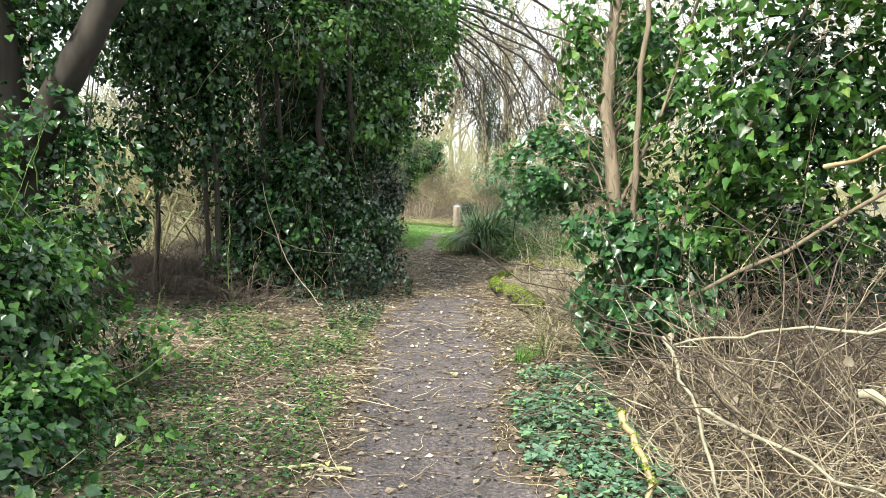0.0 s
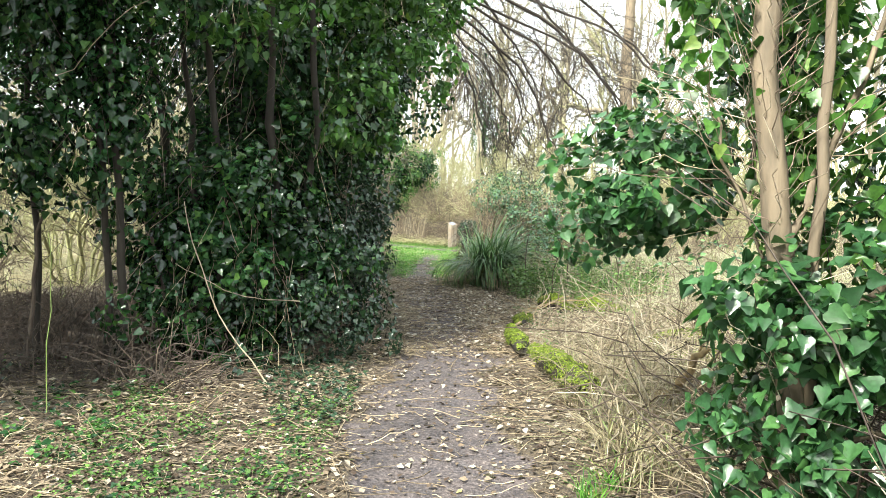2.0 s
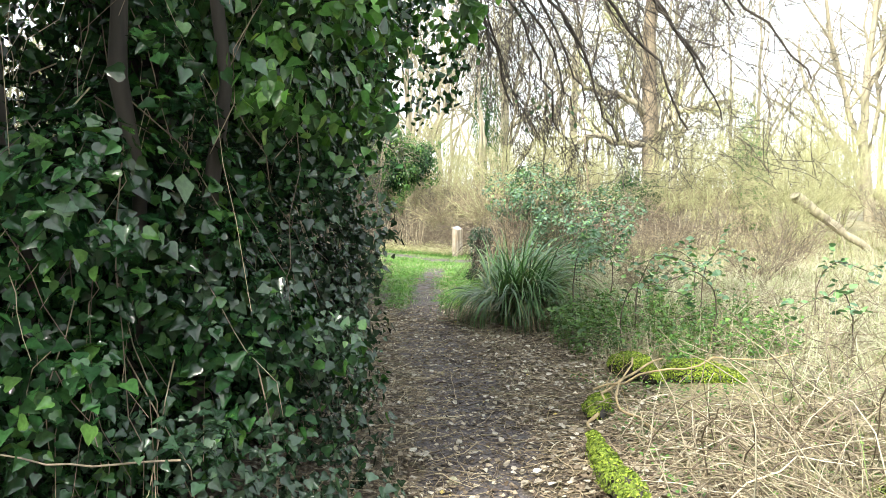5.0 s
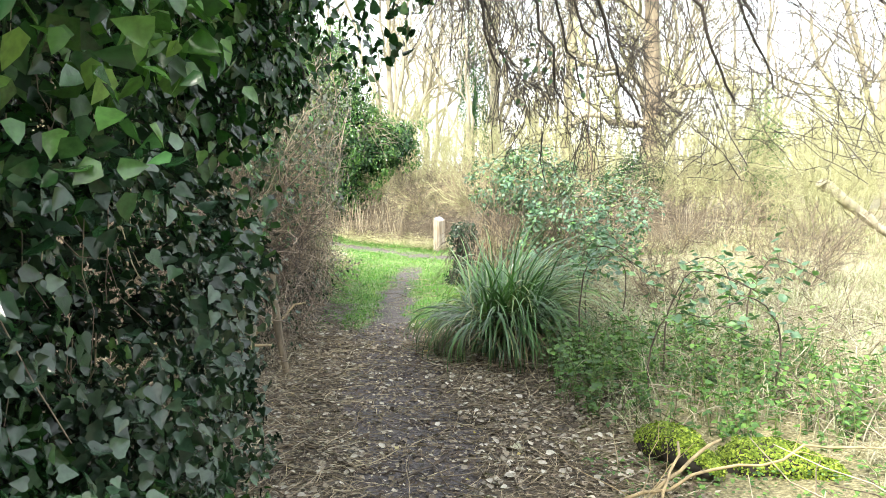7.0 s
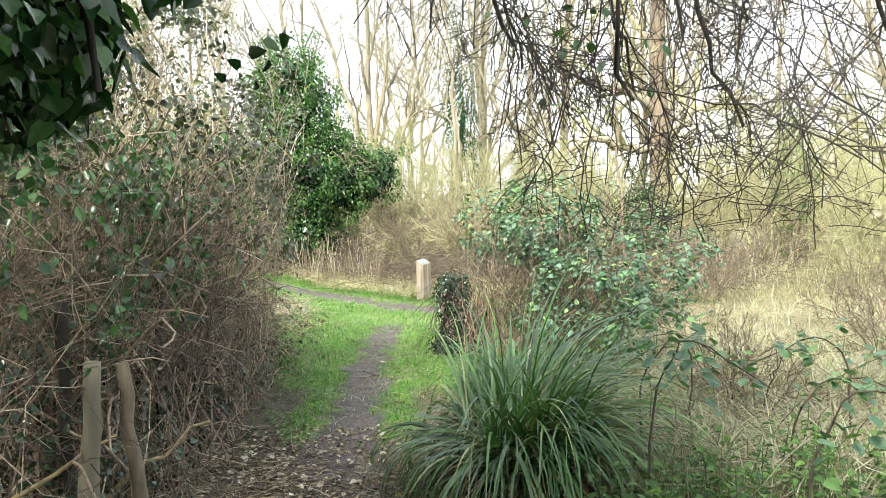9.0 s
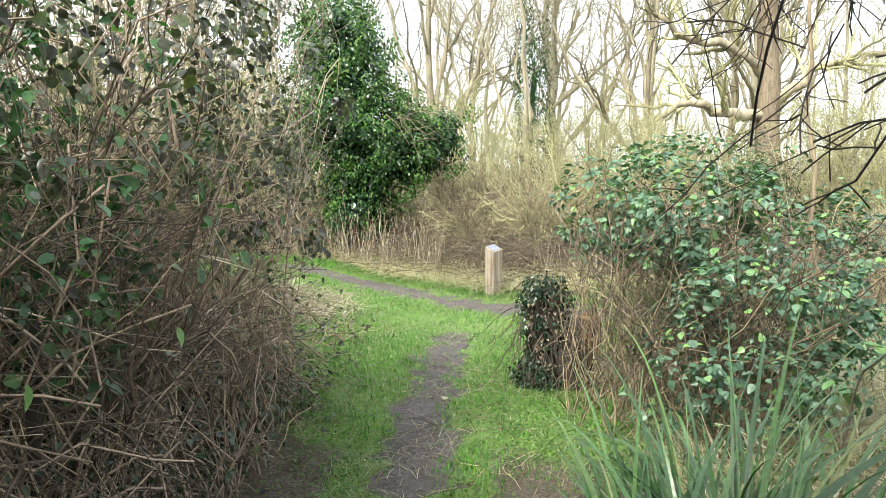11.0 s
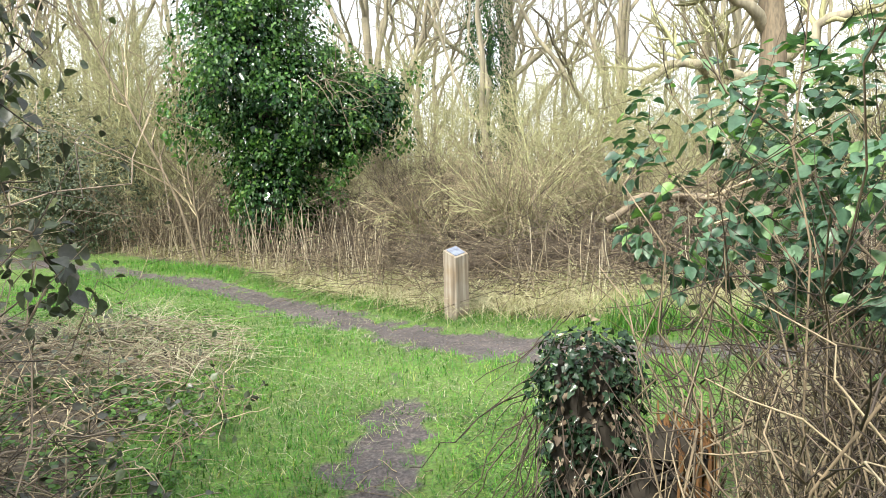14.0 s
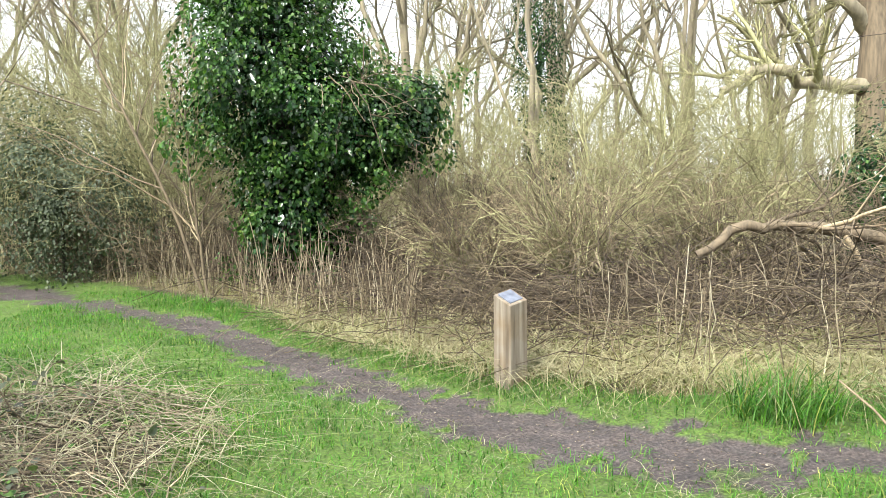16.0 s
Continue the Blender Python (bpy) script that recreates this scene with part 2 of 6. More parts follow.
def ground_material():
    """Bare trodden soil, leaf mould, turf and straw, by the cover that grows there."""
    mat, nt, bsdf, out = shader("ground_cover")
    att = nt.nodes.new("ShaderNodeAttribute")
    att.attribute_name = "cover"
    sep = nt.nodes.new("ShaderNodeSeparateColor")
    nt.links.new(att.outputs["Color"], sep.inputs["Color"])
    fine, mid, broad = noise_tex(nt, 55, 6), noise_tex(nt, 9, 5), noise_tex(nt, 1.2, 4)
    litter = ramp(nt, fine, [(0.3, (0.025, 0.019, 0.013)), (0.5, (0.06, 0.046, 0.03)), (0.64, (0.11, 0.088, 0.055)), (0.8, (0.24, 0.2, 0.13))])
    soil = ramp(nt, fine, [(0.25, (0.032, 0.028, 0.03)), (0.5, (0.079, 0.068, 0.069)), (0.66, (0.135, 0.118, 0.115)), (0.8, (0.28, 0.25, 0.225))])
    soil = mixed(nt, 1.0, soil, ramp(nt, mid, [(0.3, (0.62, 0.62, 0.65)), (0.7, (1.15, 1.1, 1.05))]), "MULTIPLY")
    turf = ramp(nt, fine, [(0.3, (0.045, 0.07, 0.015)), (0.7, (0.12, 0.22, 0.035))])
    straw = ramp(nt, fine, [(0.25, (0.07, 0.06, 0.03)), (0.5, (0.16, 0.14, 0.07)), (0.75, (0.34, 0.31, 0.18))])

    def edge(channel):
        m = nt.nodes.new("ShaderNodeMath")
        m.operation = "MULTIPLY_ADD"
        nt.links.new(mid, m.inputs[0])
        m.inputs[1].default_value = 0.7
        m.inputs[2].default_value = -0.35
        a = nt.nodes.new("ShaderNodeMath")
        nt.links.new(m.outputs[0], a.inputs[0])
        nt.links.new(sep.outputs[channel], a.inputs[1])
        return ramp(nt, a.outputs[0], [(0.35, (0, 0, 0)), (0.65, (1, 1, 1))])

    col = mixed(nt, edge("Blue"), litter, straw)
    col = mixed(nt, edge("Green"), col, turf)
    col = mixed(nt, edge("Red"), col, soil)
    col = mixed(nt, 1.0, col, ramp(nt, broad, [(0.3, (0.75, 0.75, 0.75)), (0.7, (1.1, 1.1, 1.1))]), "MULTIPLY")
    nt.links.new(col, bsdf.inputs["Base Color"])
    nt.links.new(ramp(nt, mid, [(0.35, (0.55, 0.55, 0.55)), (0.6, (0.95, 0.95, 0.95))]), bsdf.inputs["Roughness"])
    bumped(nt, bsdf, mixed(nt, 0.6, fine, noise_tex(nt, 14, 5)), 1.0, 0.05)
    return mat


weathered_post, plaque_metal, ground_cover = post_material(), plaque_material(), ground_material()

# ---- mesh helpers ----


def build(name, verts, faces, smooth=False):
    me = bpy.data.meshes.new(name)
    faces = [np.asarray(f) for f in faces if len(f)]
    loops = np.concatenate([f.ravel() for f in faces]).astype(np.int32)
    sizes = np.concatenate([np.full(len(f), f.shape[1]) for f in faces])
    starts = np.concatenate([[0], np.cumsum(sizes)[:-1]]).astype(np.int32)
    me.vertices.add(len(verts))
    me.vertices.foreach_set("co", np.asarray(verts, np.float32).ravel())
    me.loops.add(len(loops))
    me.loops.foreach_set("vertex_index", loops)
    me.polygons.add(len(sizes))
    me.polygons.foreach_set("loop_start", starts)
    me.update(calc_edges=True)
    if smooth:
        me.polygons.foreach_set("use_smooth", np.ones(len(sizes), bool))
    return me


def thing(name, at, label, category, group="", kind=""):
    ob = new(name)
    ob.location = at
    ob.empty_display_size = 0.1
    return tagged(ob, label, category, group, kind)


def part(name, shape, material, parent, label="", kind=""):
    """One mesh part, given in the world's coordinates, under a thing or a part."""
    verts, faces, *smooth = shape
    base = parent
    while base.parent:
        base = base.parent
    ob = new(name, build(name, np.asarray(verts) - np.array(base.location), faces, bool(smooth)))
    ob.data.materials.append(material)
    ob.parent = parent
    return tagged(ob, label, kind=kind)


def each(name, P, R, count, material, parent, sides=4):
    """The first stems each as a part of their own, the rest of them as one growth."""
    for q in range(min(count, len(P))):
        part(name, tubes(P[q:q + 1], R[q:q + 1], sides), material, parent)
    if len(P) > count:
        part(name + "_growth", tubes(P[count:], R[count:], 3), material, parent, kind="stuff")


def lone(name, at, shape, material, label, category, kind="", group=""):
    verts, faces, *smooth = shape
    ob = new(name, build(name, np.asarray(verts) - np.array(at), faces, bool(smooth)))
    ob.location = at
    ob.data.materials.append(material)
    return tagged(ob, label, category, group, kind)


def join(*shapes):
    verts, faces, n = [], [], 0
    for v, f, *_ in shapes:
        verts.append(np.asarray(v))
        faces += [np.asarray(q) + n for q in f if len(q)]
        n += len(v)
    return np.concatenate(verts), faces


def unit(v):
    return v / np.maximum(np.linalg.norm(v, axis=-1, keepdims=True), 1e-9)


def ball(n):
    return unit(rng.normal(size=(n, 3)))


def vnoise(x, y, scale, seed=0):
    """Smooth lattice noise, 0 to 1."""
    x, y = np.asarray(x) * scale, np.asarray(y) * scale
    i, j = np.floor(x).astype(int), np.floor(y).astype(int)
    u, v = x - i, y - j
    u, v = u * u * (3 - 2 * u), v * v * (3 - 2 * v)

    def h(a, b):
        s = np.sin(a * 127.1 + b * 311.7 + seed * 74.7) * 43758.5453
        return s - np.floor(s)

    return (h(i, j) * (1 - u) + h(i + 1, j) * u) * (1 - v) + (h(i, j + 1) * (1 - u) + h(i + 1, j + 1) * u) * v


def fan(outline, centre):
    v = np.array([centre, *outline], float)
    n = len(outline)
    f = np.array([(0, 1 + k, 1 + (k + 1) % n) for k in range(n)])
    return v, f


# leaf outlines: x across, y to the tip, z up
IVY = fan([(0, 0, 0), (0.24, -0.1, 0.04), (0.42, 0.02, 0.08), (0.46, 0.22, 0.1), (0.31, 0.45, 0.06), (0.15, 0.78, 0.02), (0, 1, -0.06), (-0.15, 0.78, 0.02), (-0.31, 0.45, 0.06), (-0.46, 0.22, 0.1), (-0.42, 0.02, 0.08), (-0.24, -0.1, 0.04)], (0, 0.3, -0.03))


def toothed(outline, teeth, depth):
    """A fuller leaf: a folded blade with a toothed edge, from the same outline."""
    pts = np.array(outline[0][1:], float)
    ring = []
    n = len(pts)
    for k in range(n):
        a, b = pts[k], pts[(k + 1) % n]
        for q in range(teeth):
            p = a + (b - a) * q / teeth
            p = p + (p - [0, 0.4, 0]) * (depth if q % 2 else 0.0) + [0, 0, 0.01 * np.sin(7 * (k + q))]
            ring.append(p)
    c = np.array([0, 0.4, -0.04])
    inner = [c + (p - c) * 0.55 - [0, 0, 0.035 * (1 - min(1, abs(p[0]) * 3))] for p in ring]
    m = len(ring)
    v = np.array([c, *inner, *ring])
    tri = np.array([(0, 1 + k, 1 + (k + 1) % m) for k in range(m)])
    quad = np.array([(1 + k, 1 + m + k, 1 + m + (k + 1) % m, 1 + (k + 1) % m) for k in range(m)])
    return v, np.concatenate([tri, quad[:, [0, 1, 2]], quad[:, [0, 2, 3]]])


ROUND = fan([(s * 0.36 * np.sin(np.pi * y ** 0.78) ** 0.85 * (1.0 + (0.09 if k % 2 else -0.04)), y, 0.1 * np.sin(np.pi * y) + 0.02 * np.sin(9 * y + s)) for s, k, y in [(1, k, k / 15) for k in range(1, 15)] + [(0, 0, 1.0)] + [(-1, k, k / 15) for k in range(14, 0, -1)] + [(0, 0, 0.0)]], (0, 0.45, -0.03))
HEART = fan([(0, 0, 0), (0.3, -0.1, 0.05), (0.5, 0.15, 0.09), (0.38, 0.5, 0.05), (0, 1, -0.08), (-0.38, 0.5, 0.05), (-0.5, 0.15, 0.09), (-0.3, -0.1, 0.05)], (0, 0.35, -0.04))
IVY_OLD = fan([(0, 0, 0), (0.36, 0.2, 0.07), (0.26, 0.6, 0.04), (0, 1, -0.08), (-0.26, 0.6, 0.04), (-0.36, 0.2, 0.07)], (0, 0.4, -0.03))
SIMPLE = fan([(0, 0, 0), (0.38, 0.35, 0.07), (0, 1, -0.05), (-0.38, 0.35, 0.07)], (0, 0.4, -0.03))
OVAL = fan([(0, 0, 0), (0.3, 0.14, 0.07), (0.37, 0.4, 0.1), (0.2, 0.76, 0.03), (0, 1, -0.1), (-0.2, 0.76, 0.03), (-0.37, 0.4, 0.1), (-0.3, 0.14, 0.07)], (0, 0.45, -0.03))


def leaves(pos, normal, tip, size, outline):
    v0, f0 = outline
    n = len(pos)
    z = unit(normal)
    y = unit(tip - z * np.sum(tip * z, 1, keepdims=True))
    x = np.cross(y, z)
    bend = rng.uniform(0.4, 1.8, (n, 1, 1))
    sz = np.asarray(size).reshape(-1, 1, 1)
    v = pos[:, None] + sz * (v0[None, :, :1] * x[:, None] + v0[None, :, 1:2] * y[:, None] + bend * v0[None, :, 2:] * z[:, None])
    f = f0[None] + (np.arange(n) * len(v0))[:, None, None]
    return v.reshape(-1, 3), [f.reshape(-1, 3)], True


def tubes(P, R, sides=4, cap=False):
    """Round stems along polylines P (n, k, 3) with radii R (n, k)."""
    P, R = np.asarray(P, float), np.asarray(R, float)
    n, k, _ = P.shape
    t = unit(np.gradient(P, axis=1))
    ref = np.where(np.abs(t[..., 2:]) > 0.9, [[[1.0, 0, 0]]], [[[0, 0, 1.0]]])
    a = unit(np.cross(t, ref))
    b = np.cross(t, a)
    ang = np.arange(sides) * 2 * np.pi / sides
    ring = np.cos(ang)[:, None] * a[:, :, None] + np.sin(ang)[:, None] * b[:, :, None]
    v = P[:, :, None] + R[:, :, None, None] * ring
    i = np.arange(n)[:, None, None] * k * sides
    j = np.arange(k - 1)[None, :, None] * sides
    s = np.arange(sides)[None, None]
    s2 = (s + 1) % sides
    f = np.stack([i + j + s, i + j + s2, i + j + sides + s2, i + j + sides + s], -1).reshape(-1, 4)
    faces = [f]
    if cap:
        for row in (0, k - 1):
            faces.append((np.arange(n)[:, None] * k + row) * sides + np.arange(sides)[None])
    return v.reshape(-1, 3), faces, True


def curve(points, k=16, wob=0.0):
    """A smooth polyline through a few points."""
    p = np.array(points, float)
    s = np.linspace(0, len(p) - 1, k)
    out = np.stack([np.interp(s, np.arange(len(p)), p[:, c]) for c in range(3)], 1)
    for _ in range(2):
        out[1:-1] = (out[:-2] + 2 * out[1:-1] + out[2:]) / 4
    out[1:-1] += rng.normal(0, wob, (k - 2, 3))
    return out


def canes(start, way, length, droop, wob, r0, r1, k=7, sides=3):
    n = len(start)
    s = np.linspace(0, 1, k)[None, :, None]
    L = np.asarray(length).reshape(-1, 1, 1)
    walk_off = np.cumsum(rng.normal(0, 1, (n, k, 3)), 1)
    walk_off -= walk_off[:, :1]
    P = start[:, None] + unit(way)[:, None] * L * s + walk_off * wob * L / k
    P[..., 2] -= (np.asarray(droop).reshape(-1, 1) * L[:, :, 0] * s[..., 0] ** 2)
    R = (r0 + (r1 - r0) * s[..., 0]) * rng.uniform(0.6, 1.4, (n, 1))
    return P, R


def grow(P, R, m, ratio, spread, up, k=5, wob=0.12, low=0.25, thin=0.6):
    """m side shoots on every polyline."""
    n, kp, _ = P.shape
    idx = np.repeat(np.arange(n), m)
    u = rng.uniform(low, 0.98, n * m) * (kp - 1)
    i = np.minimum(u.astype(int), kp - 2)
    f = (u - i)[:, None]
    a, b = P[idx, i], P[idx, i + 1]
    pos = a + (b - a) * f
    tang = unit(b - a)
    r = (R[idx, i] * (1 - f[:, 0]) + R[idx, i + 1] * f[:, 0]) * thin
    plen = np.linalg.norm(P[idx, -1] - P[idx, 0], axis=1)
    perp = unit(np.cross(tang, ball(n * m)))
    sp = rng.uniform(0.6, 1.2, (n * m, 1)) * spread
    d = tang * np.cos(sp) + perp * np.sin(sp)
    d[:, 2] += up
    L = plen * ratio * rng.uniform(0.5, 1.2, n * m) * (1.2 - 0.5 * u / (kp - 1))
    s = np.linspace(0, 1, k)[None, :, None]
    w = np.cumsum(rng.normal(0, 1, (n * m, k, 3)), 1)
    w -= w[:, :1]
    Q = pos[:, None] + unit(d)[:, None] * L[:, None, None] * s + w * wob * L[:, None, None] / k
    Q[..., 2] += (up * 0.4 * L[:, None] * s[..., 0] ** 2)
    RR = r[:, None] * (1 - 0.65 * s[..., 0])
    return Q, RR


def shell(n, blobs, depth=0.35, low=0.03, rough=0.22):
    """Places and outward ways over the skin of a few merged, lumpy ellipsoids (x, y, z, rx, ry, rz)."""
    blobs = np.array(blobs, float)
    area = (blobs[:, 3] * blobs[:, 4] + blobs[:, 4] * blobs[:, 5] + blobs[:, 3] * blobs[:, 5])
    got, nor, have = [], [], 0
    while have < n:
        w = rng.choice(len(blobs), n, p=area / area.sum())
        d = ball(n)
        c, r = blobs[w, :3], blobs[w, 3:]
        lump = 1 + rough * (np.sin(d[:, 0] * 5 + w * 2) * np.sin(d[:, 2] * 6 + w) + 0.7 * np.sin(d[:, 1] * 9 + d[:, 2] * 8 + w * 3))
        p = c + d * r * (lump * (1 - depth * rng.random(n) ** 1.7))[:, None]
        ok = p[:, 2] > low
        for q, b in enumerate(blobs):
            inside = np.sum(((p - b[:3]) / b[3:]) ** 2, 1) < 0.5
            ok &= ~(inside & (w != q))
        got.append(p[ok])
        nor.append(unit(d / r)[ok])
        have += ok.sum()
    return np.concatenate(got)[:n], np.concatenate(nor)[:n]


def foliage(n, blobs, size, outline, depth=0.35, hang=0.8, low=0.03, rough=0.22, flat=0.5):
    p, o = shell(n, blobs, depth, low, rough)
    normal = o + [0, 0, flat] + 0.75 * ball(n)
    tip = o * 0.6 + 0.6 * ball(n) - [0, 0, hang]
    return leaves(p, normal, tip, size * rng.uniform(0.45, 1.3, n), outline)


def sprays(n, blobs, size, outline, count, radius=0.16, depth=0.3, hang=0.5, low=0.03, rough=0.3, flat=0.5):
    """Leaves gathered into domed sprays over a mass, with dark hollows left between them."""
    c, o = shell(count, blobs, depth, low, rough)
    k = rng.integers(0, count, n)
    wide = radius * rng.uniform(0.5, 1.4, count)[k][:, None]
    off = rng.normal(size=(n, 3)) * 0.55
    out = o[k]
    off -= out * np.sum(off * out, 1, keepdims=True) * 0.6
    dome = 1 - np.minimum(np.sum(off * off, 1, keepdims=True), 1.6) * 0.6
    p = c[k] + off * wide + out * wide * dome * 0.8
    p[:, 2] = np.maximum(p[:, 2], low)
    normal = out * 0.7 + off * 0.8 + [0, 0, flat] + 0.95 * ball(n)
    tip = out * 0.4 + off + 0.95 * ball(n) - [0, 0, hang]
    return leaves(p, normal, tip, size * rng.uniform(0.55, 1.3, n), outline)


def trimmed(shape, outline):
    """Leaves out those that would hang into the way under the big ivy tree."""
    m = len(outline[0])
    v = shape[0].reshape(-1, m, 3)
    limit = np.interp(v[..., 1], [10.0, 10.8], [-0.33, -0.64])
    v = v[~np.any((v[..., 0] > limit) & (v[..., 2] < 1.95), 1)]
    f = outline[1][None] + (np.arange(len(v)) * m)[:, None, None]
    return v.reshape(-1, 3), [f.reshape(-1, 3)], True


def single_leaves(n, blobs, size, outline, material, parent, depth=0.2, hang=0.8, name="leaf"):
    """Near leaves that can be told apart, each an object on one shared mesh."""
    full = toothed(ROUND if outline is OVAL else outline, 1 if outline is OVAL else 2, 0.0)
    me = build(name, full[0], [full[1]], True)
    me.materials.append(material)
    p, o = shell(n, blobs, depth)
    set_leaves(me, p, unit(o + [0, 0, 0.5] + 0.4 * ball(n)), o * 0.6 + 0.5 * ball(n) - [0, 0, hang], size, parent, name)


def set_leaves(me, p, normal, tip, size, parent, name="leaf"):
    """One leaf object at each place."""
    n = len(p)
    y = unit(tip - normal * np.sum(tip * normal, 1, keepdims=True))
    x = np.cross(y, normal)
    base = Vector(parent.location)
    for k in range(n):
        ob = new(name, me)
        ob.parent = parent
        s = size * rng.uniform(0.7, 1.25)
        m = Matrix((x[k], y[k], normal[k])).transposed().to_4x4()
        ob.matrix_local = Matrix.Translation(Vector(p[k]) - base) @ m @ Matrix.Scale(s, 4)


def blades(xy, height, width, lean, k=4, z=0.0, curl=1.0):
    """Grass blades, narrow strips that arch over."""
    n = len(xy)
    s = np.linspace(0, 1, k)[None, :, None]
    a = rng.uniform(0, 2 * np.pi, n)
    way = np.stack([np.cos(a), np.sin(a), 0 * a], 1)
    side = np.stack([-np.sin(a), np.cos(a), 0 * a], 1)
    h = (height * rng.uniform(0.5, 1.3, n)).reshape(-1, 1, 1)
    ln = (lean * rng.uniform(0.2, 1.6, n)).reshape(-1, 1, 1)
    base = np.concatenate([xy, np.full((n, 1), z) if np.isscalar(z) else np.asarray(z).reshape(-1, 1)], 1)
    P = base[:, None] + way[:, None] * h * ln * s ** 1.6
    P[..., 2] += (h * (s - 0.45 * curl * np.minimum(ln, 1.6) * s ** 2.5))[..., 0]
    w = (width * rng.uniform(0.6, 1.3, n)).reshape(-1, 1, 1) * np.array([1 - 0.85 * q ** 1.5 for q in s.ravel()])[None, :, None] / 2
    v = np.stack([P - side[:, None] * w, P + side[:, None] * w], 2)
    i = np.arange(n)[:, None] * 2 * k
    j = np.arange(k - 1)[None] * 2
    f = np.stack([i + j, i + j + 1, i + j + 3, i + j + 2], -1).reshape(-1, 4)
    return v.reshape(-1, 3), [f]


def arcs(xy, length, width, lean, bend, k=9, z=0.0, toward=0.0, turn=np.pi):
    """Broad grass leaves that rise and bow over like a fountain."""
    n = len(xy)
    a = toward + rng.uniform(-turn, turn, n)
    way = np.stack([np.cos(a), np.sin(a), 0 * a], 1)
    side = np.stack([-np.sin(a), np.cos(a), 0 * a], 1)
    L = (length * rng.uniform(0.6, 1.2, n))[:, None]
    th = (lean * rng.uniform(0.1, 1.3, n))[:, None] + (bend * rng.uniform(0.4, 1.3, n))[:, None] * np.linspace(0, 1, k)[None] ** 1.3
    out = np.concatenate([np.zeros((n, 1)), np.cumsum(np.sin(th[:, 1:]) / (k - 1), 1)], 1) * L
    up = np.concatenate([np.zeros((n, 1)), np.cumsum(np.cos(th[:, 1:]) / (k - 1), 1)], 1) * L
    P = np.concatenate([xy, np.full((n, 1), z)], 1)[:, None] + way[:, None] * out[..., None]
    P[..., 2] = np.maximum(z + up, 0.02)
    w = (width * rng.uniform(0.6, 1.3, n))[:, None, None] * (1 - np.linspace(0, 1, k) ** 2.2 * 0.92)[None, :, None] / 2
    tilt = side[:, None] + 0.35 * rng.normal(size=(n, 1, 3))
    v = np.stack([P - tilt * w, P + tilt * w], 2)
    i = np.arange(n)[:, None] * 2 * k
    j = np.arange(k - 1)[None] * 2
    return v.reshape(-1, 3), [np.stack([i + j, i + j + 1, i + j + 3, i + j + 2], -1).reshape(-1, 4)]


def box_points(n, x0, x1, y0, y1):
    return np.stack([rng.uniform(x0, x1, n), rng.uniform(y0, y1, n)], 1)


def disc_points(n, x, y, rx, ry):
    a, r = rng.uniform(0, 2 * np.pi, n), np.sqrt(rng.random(n))
    return np.stack([x + rx * r * np.cos(a), y + ry * r * np.sin(a)], 1)

# ---- the lie of the land ----


def path_x(y):
    return np.interp(y, [-5, 3, 6, 9, 12, 14.4, 16, 18, 20], [0, -0.06, -0.12, 0.0, 0.0, -0.27, -0.28, -0.22, -0.1])


def path_half(y):
    return np.interp(y, [-5, 3, 8, 11, 13, 14.4, 16, 19.5, 20.6], [0.55, 0.47, 0.42, 0.34, 0.32, 0.28, 0.22, 0.2, 0.16])


def track_y(x):
    return np.interp(x, [-60, -12, -5.6, -2.66, -0.74, 0.38, 1.45, 4, 8, 60], [62, 31, 26.8, 24.5, 22.6, 21.4, 20.8, 20.0, 19.3, 14])


def beyond(x, y):
    """Metres past the middle of the crossing track."""
    return (y - track_y(x)) * np.interp(x, [-3, 0.5, 2], [0.76, 0.74, 0.93])


def step(v, a, b):
    t = np.clip((v - a) / (b - a), 0, 1)
    return t * t * (3 - 2 * t)


def soil_at(x, y):
    wob = (0.3 - 0.18 * step(y, 12, 15)) * (vnoise(x, y, 1.9, 1) - 0.5) + 0.2 * (vnoise(x, y, 7.0, 12) - 0.5) + 0.14 * (vnoise(x, y, 19.0, 16) - 0.5)
    foot = 1 - step(np.abs(x - path_x(y)) + wob - path_half(y), -0.16, 0.16)
    ragged = 1.6 * (vnoise(x, y, 2.6, 13) - 0.5) + 1.6 * (vnoise(x, y, 9.0, 15) - 0.5)
    foot = foot * (1 - step(y + ragged, 18.9, 20.9))
    cross = (1 - step(np.abs(beyond(x, y)) + wob * 1.8 + 0.3 * (vnoise(x, y, 0.9, 18) - 0.5), 0.02, 0.46)) * (1 - step(x, 3.0, 5.0))
    return np.maximum(foot, cross)


def turf_at(x, y):
    b = beyond(x, y)
    wob = 0.8 * (vnoise(x, y, 1.1, 5) - 0.5)
    near = step(y + wob, 15.8, 17.4) * step(x + wob * 0.5 - np.interp(y, [15, 17, 19, 21, 22, 23, 25], [-0.75, -1.1, -1.45, -1.55, -3.0, -4.0, -9]), -0.15, 0.15)
    near *= 1 - step(x + wob * 0.4, np.interp(y, [17, 19, 20, 21], [0.9, 1.3, 1.9, 4]), np.interp(y, [17, 19, 20, 21], [1.4, 1.8, 2.5, 6]))
    verge = step(y, 14.6, 15.6) * (1 - step(np.abs(x - path_x(y)) - path_half(y), 0.1, 0.38 + 0.3 * wob))
    return np.maximum(near, verge) * (1 - step(b + 0.5 * wob, 0.8, 1.15))


